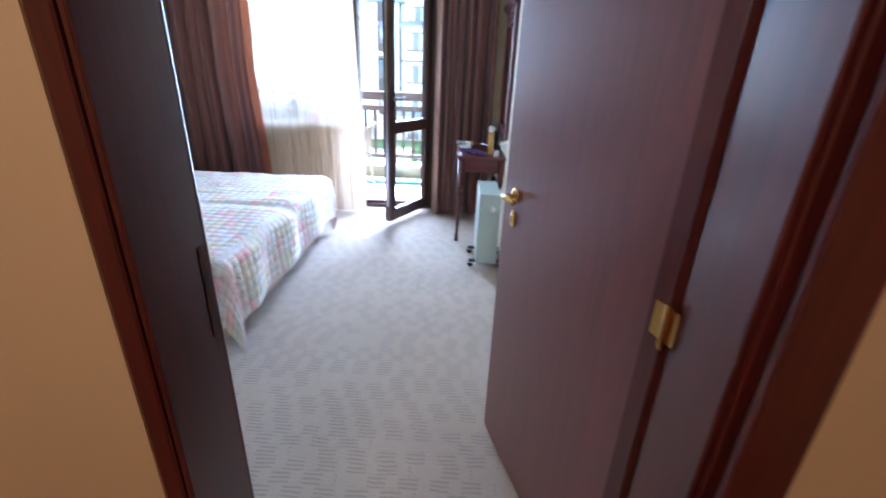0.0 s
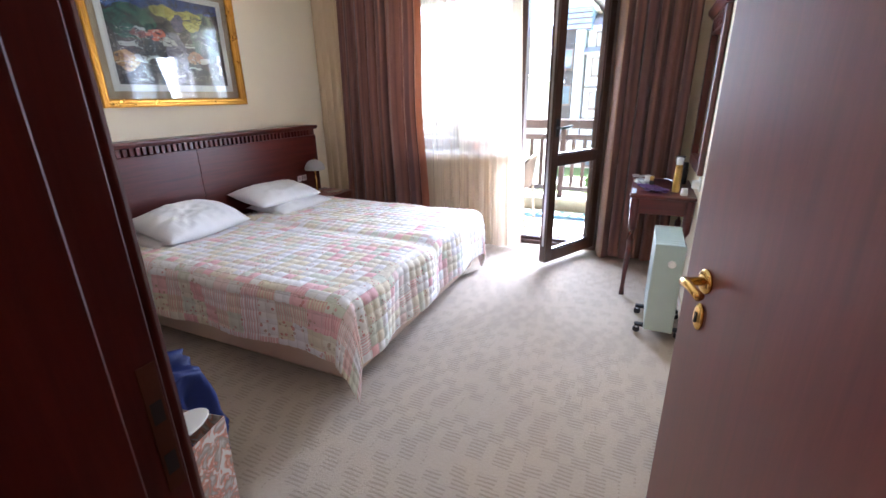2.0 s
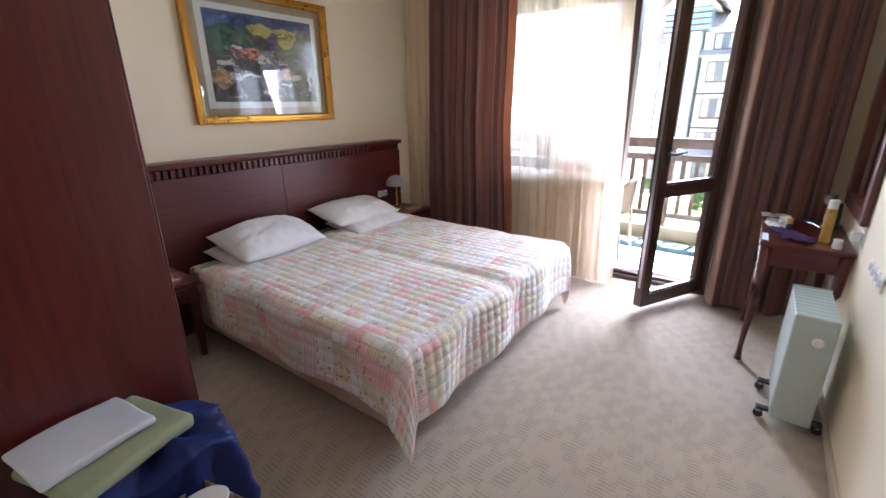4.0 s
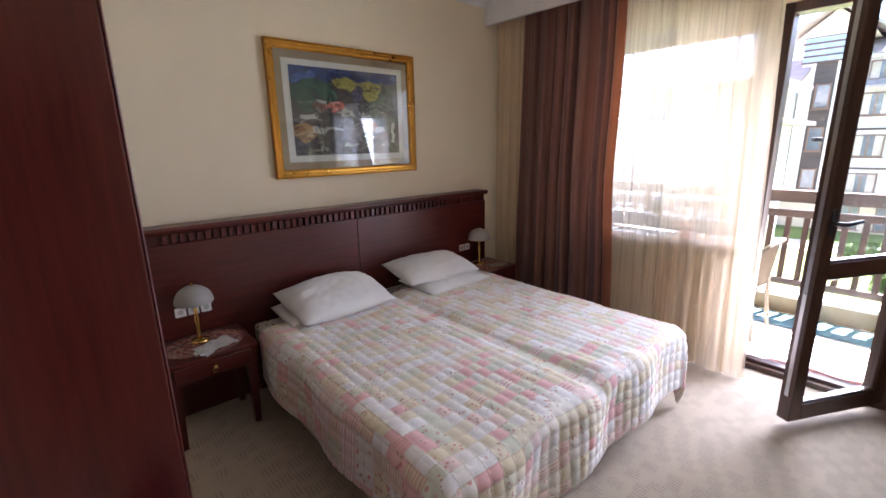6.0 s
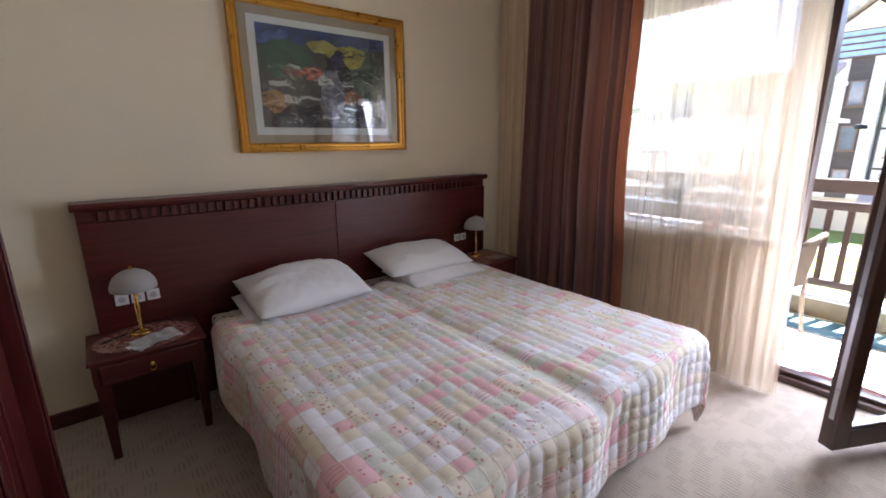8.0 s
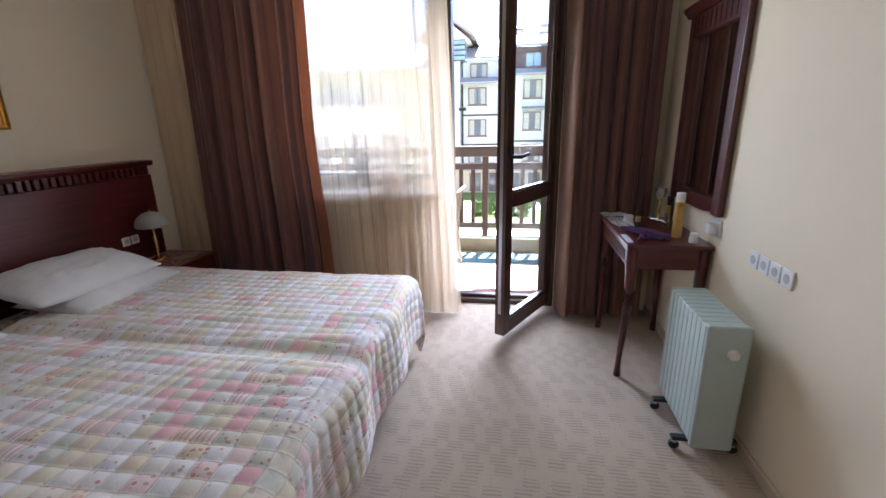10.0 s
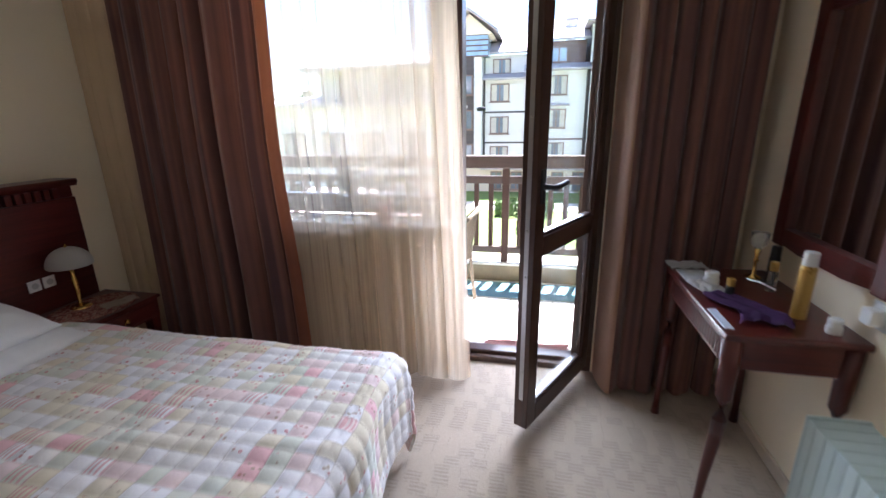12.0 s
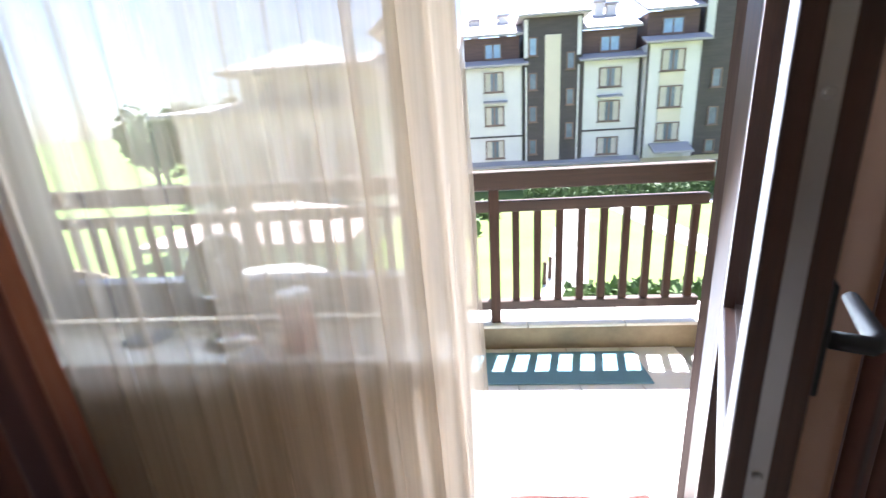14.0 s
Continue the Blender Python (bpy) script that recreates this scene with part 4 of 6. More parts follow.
    col = m.mix(m.math("MULTIPLY", m.math("LESS_THAN", light, 0.012), low), col, (0.55, 0.52, 0.46))
    m.set(base=col, rough=0.5)
    return m.mat
part("print", B(0.009, 0.0105, -pw + 0.15, pw - 0.15, -ph_ + 0.15, ph_ - 0.145), painting(), pic, "abstract village landscape in blue, green, yellow and red")
pg = part("glass", B(0.016, 0.018, -pw + fw * 0.9, pw - fw * 0.9, -ph_ + fw * 0.9, ph_ - fw * 0.9), GLASS, pic)
pg.visible_shadow = False

# ---- wardrobe ----
wx0, wx1, wyf = -2.11, -1.488, 1.37
ward = thing("wardrobe", ((wx0 + wx1) / 2, YS + 0.002, 0), label="tall dark mahogany wardrobe against the wall", category="wardrobe")
hw, dp = (wx1 - wx0) / 2, wyf - YS - 0.002
part("carcass", B(-hw + 0.01, hw - 0.01, 0, dp - 0.03, 0.08, 2.20, bevel=0.003), MAHOG, ward)
part("plinth", B(-hw, hw, 0, dp - 0.01, 0, 0.0795, bevel=0.006), MAHOG_X, ward)
part("cornice", B(-hw, hw, 0, dp + 0.02, 2.2005, 2.27, bevel=0.02, seg=2), MAHOG_X, ward)
for a, b in ((-hw + 0.012, -0.002), (0.002, hw - 0.012)):
    dr = part("door", B(a, b, dp - 0.0295, dp - 0.006, 0.09, 2.19, bevel=0.004), MAHOG, ward)
    part("door_panel", B(a + 0.07, b - 0.07, dp - 0.0058, dp + 0.001, 0.2, 2.08, bevel=0.006), MAHOG, dr)
for sx in (-1, 1):
    part("corner_post", B(sx * (hw - 0.0095), sx * (hw - 0.0005), dp - 0.06, dp - 0.03, 0.08, 2.2, bevel=0.002), MAHOG, ward)
for a in (-hw - 0.038, hw + 0.0005):
    part("side_panel", B(a, a + 0.0375, 0.0, 1.409 - YS, 0.0, 2.3, bevel=0.005, seg=2), MAHOG, ward)
    part("panel_bead", B(a + 0.006, a + 0.032, 1.4095 - YS, 1.417 - YS, 0.0, 2.3, bevel=0.003), MAHOG, ward)

# ---- dressing table ----
desk = thing("dressing_table", (XE, 4.14, 0), label="small mahogany dressing table with cabriole legs", category="dressing table")
dx, dw = -0.41, 0.35
part("top", B(dx, -0.002, -dw, dw, 0.745, 0.77, bevel=0.008, seg=2), MAHOG_Y, desk)
part("apron", B(dx + 0.025, dx + 0.045, -dw + 0.03, dw - 0.03, 0.635, 0.7445, bevel=0.002), MAHOG_Y, desk)
for s in (-1, 1):
    part("apron", B(dx + 0.046, -0.02, s * (dw - 0.045), s * (dw - 0.025), 0.635, 0.7445, bevel=0.002), MAHOG_X, desk)
dwr = part("drawer", B(dx + 0.014, dx + 0.0245, -dw + 0.07, dw - 0.07, 0.645, 0.735, bevel=0.003), MAHOG, desk, "fluted drawer front")
for k in range(22):
    part("flute", B(dx + 0.009, dx + 0.0138, -dw + 0.085 + k * 0.0250, -dw + 0.097 + k * 0.0250, 0.66, 0.725, bevel=0.002), MAHOG, dwr)
for x, ox in ((dx + 0.035, -1), (-0.035, 1)):
    for s in (-1, 1):
        y = s * (dw - 0.035)
        pts, rs = [], []
        for k in range(9):
            t = k / 8
            off = 0.012 * math.sin(t * math.pi * 1.6) - 0.010 * t
            pts.append((x + (ox * 0.6 if ox > 0 else ox) * -off * 0.5, y - s * -off * 0.6, 0.634 + 0.105 * (1 - t) if k == 0 else 0.70 * (1 - t)))
            rs.append(0.031 - 0.017 * min(t * 1.15, 1) + (0.006 if k == 8 else 0))
        part("leg", tube(bmesh.new(), pts, rs, 12), MAHOG, desk, smooth=True)

# ---- wall mirror ----
my0, my1, mz0, mz1 = 3.76, 4.42, 0.92, 1.90
mir = thing("wall_mirror", (XE, (my0 + my1) / 2, mz0), label="mahogany framed wall mirror with a cornice above the dressing table", category="mirror")
w, h = (my1 - my0) / 2, mz1 - mz0
for s in (-1, 1):
    part("stile", B(-0.034, -0.002, s * (w - 0.075), s * w, 0, h - 0.0, bevel=0.006, seg=2), MAHOG, mir)
bot = extrude_profile(bmesh.new(), [(-w + 0.0755, 0.012 + 0.0), (-w * 0.4, 0.0), (w * 0.4, 0.0), (w - 0.0755, 0.012), (w - 0.0755, 0.075), (-w + 0.0755, 0.075)], "x", -0.033, -0.002)
part("bottom_rail", bot, MAHOG_Y, mir)
part("top_rail", B(-0.033, -0.002, -w + 0.0755, w - 0.0755, h - 0.11, h, bevel=0.004), MAHOG_Y, mir)
part("cornice", extrude_profile(bmesh.new(), [(-0.002, h + 0.0005), (-0.04, h + 0.0005), (-0.05, h + 0.015), (-0.065, h + 0.03), (-0.07, h + 0.05), (-0.002, h + 0.05)], "y", -w - 0.03, w + 0.03), MAHOG_Y, mir)
part("glass", B(-0.012, -0.004, -w + 0.073, w - 0.073, 0.073, h - 0.108), MIRROR, mir, "mirror glass")
for k in range(9):
    part("dentil", B(-0.0385, -0.0335, -w + 0.10 + k * 0.055, -w + 0.125 + k * 0.055, h - 0.095, h - 0.015, bevel=0.002), MAHOG, mir)

# ---- oil heater ----
heat = thing("oil_heater", (0.345, 3.41, 0), label="pale grey-green oil-filled radiator on black castors", category="heater")
nf = 9
for k in range(nf):
    y = -0.15 + 0.044 * k
    fin = B(-0.078, 0.078, y - 0.0208, y + 0.0208, 0.075, 0.605, bevel=0.005, seg=2)
    box(fin, -0.06, 0.06, y - 0.0225, y + 0.0225, 0.10, 0.15, bevel=0.006)
    box(fin, -0.06, 0.06, y - 0.0225, y + 0.0225, 0.53, 0.58, bevel=0.006)
    part("fin", fin, HEATER, heat)
part("control_panel", B(-0.08, 0.08, -0.20, -0.174, 0.06, 0.615, bevel=0.012, seg=3), HEATER, heat, "pale enamel control panel")
part("end_panel", B(-0.08, 0.08, 0.214, 0.228, 0.06, 0.612, bevel=0.006, seg=2), HEATER, heat)
part("dial", lathe(bmesh.new(), [(0.022, 0), (0.022, 0.008), (0.016, 0.016)], (0.02, -0.2005, 0.50), 20, Matrix.Rotation(radians(90), 4, "X")), WHITEPL, heat, "white dial")
for y in (-0.13, 0.14):
    bar = part("foot_bar", B(-0.13, 0.13, y - 0.018, y + 0.018, 0.048, 0.066, bevel=0.005), BLACKPL, heat)
    for s in (-1, 1):
        part("castor", lathe(bmesh.new(), [(0.012, -0.011), (0.021, -0.008), (0.021, 0.008), (0.012, 0.011)], (s * 0.115, y, 0.0235), 16, Matrix.Rotation(radians(90), 4, "X")), BLACKPL, bar)
        part("castor_fork", B(s * 0.115 - 0.008, s * 0.115 + 0.008, y - 0.014, y + 0.014, 0.036, 0.0475, bevel=0.002), STEEL, bar)

# ---- balcony ----
BYK = 6.19
TILE = plain("pale_balcony_tile", (0.78, 0.75, 0.70), 0.6, 0.07, 2.5, 40, 0.15, 0.001)
GROUT = plain("tile_grout", (0.36, 0.34, 0.31), 0.9, 0.1)
balc = solid("balcony_floor", B(-4.2, 0.6, 4.79, 6.5, -0.25, -0.008), GROUT, "balcony slab laid with pale tiles", "balcony floor", "", "")
tagged(balc, kind="structure")
kerb = solid("balcony_kerb", B(-4.2, 0.6, BYK, 6.48, -0.0079, 0.15, bevel=0.004), plain("stained_concrete_kerb", (0.27, 0.21, 0.13), 0.8, 0.35, 3.5, 40, 0.4, 0.003), "stained low concrete kerb along the balcony edge", "kerb", "structure")
for k in range(8):
    part("coping_slab", B(-4.19 + k * 0.6, -3.597 + k * 0.6, BYK - 0.01, 6.49, 0.1505, 0.172, bevel=0.004), STONE, kerb)
solid("balcony_slab_above", B(-4.2, 0.6, 5.0, 6.15, 2.75, 2.95), PLASTER, "plastered underside of the balcony above", "slab", "structure")
solid("wall_outside", B(-4.2, -3.29, 4.78, 5.0, -0.2, 2.95), PLASTER, "rendered outside wall", "wall", "structure")
side = solid("balcony_side_wall", B(0.46, 0.60, 5.001, 6.189, -0.0075, 2.749), POSTWOOD, "brown timber-clad side wall of the balcony", "wall", "structure")
for k in range(8):
    part("plank", B(0.445, 0.4595, 5.005 + k * 0.148, 5.148 + k * 0.148, 0.19, 2.74, bevel=0.004), POSTWOOD, side)
part("skirting", B(0.44, 0.4595, 5.005, 6.185, -0.007, 0.189, bevel=0.004), STONE, side, "pale stone skirting")
solid("balcony_side_wall_far", B(-4.2, -4.06, 5.001, 6.189, -0.0075, 2.749), POSTWOOD, "brown timber-clad side wall of the balcony", "wall", "structure")
rail = thing("balcony_railing", (0, 6.25, 0), label="weathered brown wooden balcony railing with square balusters", category="railing", kind="structure")
RX0, RX1 = -4.05, 0.44
part("top_rail", B(RX0, RX1, -0.045, 0.03, 1.03, 1.14, bevel=0.006), RAILWOOD, rail)
part("middle_rail", B(RX0, RX1, -0.028, 0.028, 0.895, 0.96, bevel=0.005), RAILWOOD, rail)
part("bottom_rail", B(RX0, RX1, -0.028, 0.028, 0.26, 0.32, bevel=0.005), RAILWOOD, rail)
posts = [-0.79 - 1.56 * k for k in range(3)]
bal0 = None
for k in range(-10, 27):
    x = -0.79 - 0.13 * k
    if any(abs(x - p) < 0.05 for p in posts) or x < RX0 + 0.03 or x > RX1 - 0.02:
        continue
    if bal0 is None:
        bal0 = part("baluster", B(-0.021, 0.021, -0.016, 0.016, 0.3205, 0.8945, bevel=0.003), POSTWOOD, rail)
        bal0.location.x = x
    else:
        o = bal0.copy()
        scene.collection.objects.link(o)
        o.location.x = x
for x in posts:
    part("post", B(x - 0.03, x + 0.03, 0.0285 - 0.06, 0.0275 + 0.035, 0.172, 1.0295, bevel=0.004), POSTWOOD, rail)
# floor tiles of the balcony
tile_me = None
for i in range(14):
    for j in range(4):
        x, y = -4.04 + 0.335 * i, 4.925 + 0.335 * j - 0.0
        if x > 0.3 or y > 6.02:
            continue
        if tile_me is None:
            t0 = part("tile", B(0, 0.33, 0, 0.33, -0.0078, 0.0, bevel=0.002), TILE, balc)
            tile_me = t0.data
            t0.location = (x, y, 0)
        else:
            t = new("tile", tile_me)
            t.parent = balc
            t.location = (x, y, 0)
TEAL = plain("teal_mat", (0.14, 0.27, 0.32), 0.85, 0.1, 3, 200, 0.3, 0.001)
solid("balcony_mat", B(-1.9, 0.04, 5.79, 6.13, 0.0005, 0.010, bevel=0.003), TEAL, "thin teal mat lying along the balcony kerb", "mat")

# ---- far ground and buildings ----
GZ = -4.8
def lawn_mat():
    m = Mat("mown_lawn")
    n1, n2 = m.noise(m.scaled(), 0.35, 4), m.noise(m.scaled(), 9, 4)
    col = m.ramp(n1, ((0.3, (0.10, 0.17, 0.035)), (0.7, (0.19, 0.24, 0.06))))
    col = m.mix(m.math("MULTIPLY", n2, 0.5), col, (0.06, 0.11, 0.02))
    m.set(base=col, rough=0.95, normal=m.bump(n2, 0.6, 0.05))
    return m.mat
solid("ground", B(-1500, 1500, 6.6, 3000, GZ - 1, GZ), lawn_mat(), "mown green lawn below the balcony", "lawn", "structure")
PAVE = plain("pale_path_paving", (0.50, 0.47, 0.42), 0.85, 0.1, 0.6, 12, 0.3, 0.01)
solid("pavement", B(-40, 40, 33.0, 36.0, GZ, GZ + 0.04), PAVE, "pale paved path in front of the buildings", "path", "structure")

def far_window(parent, x, z, w, h, y, mat=None, mull=1):
    """A window of a far facade: proud frame, recessed pane, mullions and a sill; x, z its lower corner."""
    t = 0.09
    xs = [x, x + t]
    for k in range(mull):
        xm = x + w * (k + 1) / (mull + 1)
        xs += [xm - 0.045, xm + 0.045]
    xs += [x + w - t, x + w]
    zs = [z, z + t, z + h - t, z + h]
    bm = bmesh.new()
    g = [[bm.verts.new((a, y + 0.02, c)) for c in zs] for a in xs]
    fs = [bm.faces.new((g[i][j], g[i + 1][j], g[i + 1][j + 1], g[i][j + 1])) for i in range(len(xs) - 1) for j in range(3) if j != 1 or i % 2 == 0]
    up = bmesh.ops.extrude_face_region(bm, geom=fs)["geom"]
    bmesh.ops.translate(bm, verts=[v for v in up if isinstance(v, bmesh.types.BMVert)], vec=(0, -0.12, 0))
    bmesh.ops.recalc_face_normals(bm, faces=bm.faces[:])
    o = part("window", bm, WINBROWN, parent)
    part("sill", B(x - 0.1, x + w + 0.1, y - 0.16, y + 0.02, z - 0.07, z - 0.001), WINBROWN, o)
    part("pane", B(x + t, x + w - t, y - 0.045, y - 0.02, z + t, z + h - t), mat or FARGLASS, o)
    if mat is None and w > 1:
        for a, b in ((x + t, x + t + 0.28 * w), (x + w - t - 0.25 * w, x + w - t)):
            part("window_curtain", B(a, b, y - 0.048, y - 0.0455, z + t, z + h - t), FARCURT, o)

WINBROWN = plain("far_window_timber", (0.20, 0.13, 0.10), 0.6, 0.1, 0.5, 5)
FARCURT = plain("far_window_curtain", (0.55, 0.50, 0.42), 0.9, 0.1, 2, 9)

def slab_roof(parent, x0, x1, y0, y1, z, rise=0.35, t=0.16, mat=None):
    """A shallow lean-to roof strip that falls towards the viewer."""
    bm = extrude_profile(bmesh.new(), [(y0, z), (y0, z + t), (y1, z + t + rise), (y1, z + rise)], "x", x0, x1)
    return part("roof", bm, mat or ROOF, parent)

FY = 41.0
apt = thing("apartment_building", (0, 0, GZ), label="five-storey white and dark timber apartment building across the lawn", category="building")
def wallbox(x0, x1, y0, z0, z1, mat, depth=8.0, par=apt, name="wall"):
    return part(name, B(x0, x1, y0, y0 + depth, z0 - GZ, z1 - GZ), mat, par)
def fw_(x, z0, z1, w, y, mat=None, mull=1, par=apt):
    far_window(par, x, z0 - GZ, w, z1 - z0, y, mat, mull)
def band(x0, x1, y, z, t=0.14, mat=None, par=apt, name="band"):
    part(name, B(x0, x1, y - 0.05, y + 0.02, z - t / 2 - GZ, z + t / 2 - GZ), mat or DARKCLAD, par)
def upright(x, y, z0, z1, w=0.16, mat=None, par=apt):
    part("corner_board", B(x - w / 2, x + w / 2, y - 0.06, y + 0.02, z0 - GZ, z1 - GZ), mat or DARKCLAD, par)
# ground floor and its dark canopy
wallbox(-11.0, 22.0, FY + 0.3, GZ, -2.5, CREAMPL)
slab_roof(apt, -5.4, 12.3, FY - 0.8, FY + 0.3, -2.75 - GZ, 0.4, 0.2)
for k in range(15):
    fw_(-4.6 + k * 1.75, -4.6, -3.0, 1.0, FY + 0.3, None, 1)
# white bays
def bay(x0, x1, y, ze, wx, ww, rows, lines, dormer=True):
    wallbox(x0, x1, y, -2.5, ze, PLASTER)
    for z0, z1 in rows:
        fw_(wx, z0, z1, ww, y)
    for z in lines:
        band(x0, x1, y, z)
    upright(x0 + 0.08, y, -2.5, ze), upright(x1 - 0.08, y, -2.5, ze)
    slab_roof(apt, x0 - 0.3, x1 + 0.3, y - 0.7, y + 0.5, ze - GZ - 0.05, 0.5, 0.16)
    if dormer:
        wallbox(x0 + 0.1, x1 - 0.3, y + 0.5, ze, ze + 2.25, BROWNCLAD, 6)
        fw_(wx + 0.1, ze + 0.65, ze + 1.8, ww - 0.2, y + 0.5, SKYGLASS)
        slab_roof(apt, x0 - 0.1, x1 + 0.0, y + 0.1, y + 5.5, ze + 2.25 - GZ, 2.3, 0.18)
bay(-1.62, 3.15, FY, 5.1, 0.0, 1.55, ((3.24, 4.74), (0.65, 2.16), (-2.0, -0.52)), (-0.25,))
bay(7.65, 12.15, FY, 5.1, 9.0, 1.7, ((3.1, 4.57), (0.5, 2.1), (-2.1, -0.7)), (-0.15,))
bay(12.3, 16.4, FY - 0.7, 5.95, 13.35, 1.75, ((3.95, 5.5), (1.3, 2.9), (-1.2, 0.2)), ())
for z in (3.3, 0.75):
    part("panel", B(13.35, 15.1, FY - 0.74, FY - 0.68, z - 0.5 - GZ, z + 0.6 - GZ), CREAMPL, apt)
slab_roof(apt, 12.9, 15.9, FY - 1.9, FY - 0.7, -2.1 - GZ, 0.6, 0.16)
bay(-5.35, -1.64, FY + 0.8, 4.6, -4.75, 1.6, ((2.85, 4.3), (0.2, 1.65), (-2.2, -0.85)), (2.0, -0.55), False)
wallbox(-5.25, -1.7, FY + 1.2, 4.6, 6.6, PLASTER, 6)
fw_(-4.6, 5.1, 6.3, 1.5, FY + 1.2)
slab_roof(apt, -5.5, -1.6, FY + 0.7, FY + 6.0, 6.6 - GZ, 2.2, 0.18)
for x, z in ((0.1, 2.35), (9.1, 2.3)):
    slab_roof(apt, x - 0.2, x + 1.7, FY - 0.5, FY, z - GZ, 0.15, 0.1)
# dark stair towers
wallbox(3.2, 7.6, FY - 0.25, -2.5, 8.4, DARKCLAD)
part("roof", B(2.7, 8.1, FY - 0.9, FY + 7, 8.4 - GZ, 8.62 - GZ, bevel=0.05), ROOF, apt)
part("panel", B(4.75, 5.95, FY - 0.33, FY - 0.2, -2.3 - GZ, 7.15 - GZ), CREAMPL, apt)
for x in (3.3, 7.35):
    upright(x, FY - 0.25, 5.6, 8.3, 0.3, PLASTER)
    upright(x, FY - 0.25, -2.5, 4.9, 0.12, PLASTER)
for k, (z0, z1) in enumerate(((5.7, 7.05), (3.2, 4.5), (0.75, 2.0), (-1.8, -0.6))):
    fw_(3.5, z0, z1, 0.65, FY - 0.25, SKYGLASS if k == 0 else None, 0)
for z0, z1 in ((4.6, 5.85), (1.95, 3.2), (-0.65, 0.6)):
    fw_(6.4, z0, z1, 0.65, FY - 0.25, None, 0)
wallbox(16.5, 22.0, FY - 0.2, -2.5, 11.5, DARKCLAD)
part("roof", B(16.1, 22.4, FY - 0.8, FY + 7, 11.5 - GZ, 11.72 - GZ, bevel=0.05), ROOF, apt)
upright(18.9, FY - 0.2, -2.5, 8.5, 0.35, PLASTER)
upright(16.9, FY - 0.2, 6.2, 11.2, 0.6, PLASTER)
for z0, z1 in ((2.6, 4.0), (-0.2, 1.2), (-2.3, -1.3)):
    fw_(17.4, z0, z1, 0.75, FY - 0.2, None, 0)
wallbox(-7.9, -5.4, FY - 0.1, -2.5, 6.4, PLASTER)
part("cladding_strip", B(-7.15, -6.05, FY - 0.16, FY - 0.101, -2.5 - GZ, 6.4 - GZ), DARKCLAD, apt)
for z0, z1 in ((3.4, 5.0), (0.6, 2.2), (-2.0, -0.6)):
    fw_(-7.0, z0, z1, 0.85, FY - 0.17, None, 0)
wallbox(-7.9, -4.9, FY - 0.3, 6.4, 8.0, SKYGLASS)
for k in range(5):
    band(-7.95, -4.85, FY - 0.32, 6.4 + 0.4 * k, 0.1, BROWNCLAD)
gable = extrude_profile(bmesh.new(), [(-8.8, 8.0 - GZ), (-6.4, 9.7 - GZ), (-4.0, 8.0 - GZ), (-4.0, 8.18 - GZ), (-6.4, 9.9 - GZ), (-8.8, 8.18 - GZ)], "y", FY - 1.2, FY + 6)
part("roof", gable, ROOF, apt)
part("gable", extrude_profile(bmesh.new(), [(-8.3, 8.0 - GZ), (-6.4, 9.55 - GZ), (-4.5, 8.0 - GZ)], "y", FY - 0.4, FY + 5), CREAMPL, apt)
for x, z in ((-0.6, 8.3), (1.8, 8.5), (9.6, 9.0), (10.6, 8.8)):
    ch = part("chimney", B(x - 0.35, x + 0.35, FY + 3, FY + 3.7, z - 0.8 - GZ, z + 0.75 - GZ), PLASTER, apt)
    part("chimney_cap", B(x - 0.5, x + 0.5, FY + 2.85, FY + 3.85, z + 0.76 - GZ, z + 0.92 - GZ), ROOF, ch)
# wing with balconies
wing = thing("balcony_wing", (0, 0, GZ), label="white apartment wing with brown timber balconies and tiled canopies", category="building")
wallbox(-15.0, -8.0, FY - 2.5, GZ, 4.6, PLASTER, 10, wing)
slab_roof(wing, -15.6, -7.4, FY - 3.6, FY + 2, 4.6 - GZ, 2.2, 0.2, PINKROOF)
for z in (1.3, -1.5):
    part("balcony_slab", B(-12.6, -8.2, FY - 4.0, FY - 2.5, z - 0.15 - GZ, z - GZ), PLASTER, wing)
    bal = bmesh.new()
    box(bal, -12.6, -8.2, FY - 4.0, FY - 3.92, z + 0.95 - GZ, z + 1.08 - GZ)
    for k in range(23):
        box(bal, -12.6 + 0.2 * k - 0.03, -12.6 + 0.2 * k + 0.03, FY - 3.98, FY - 3.93, z - GZ, z + 0.95 - GZ)
    part("balcony_rail", bal, BROWNCLAD, wing)
    fw_(-10.6, z + 0.1, z + 2.2, 1.5, FY - 2.5, par=wing)
    part("post", B(-8.5, -8.25, FY - 4.0, FY - 3.75, z - GZ, z + 2.6 - GZ), BROWNCLAD, wing)
slab_roof(wing, -13.0, -7.9, FY - 4.5, FY - 2.5, 3.9 - GZ, 0.6, 0.15, PINKROOF)

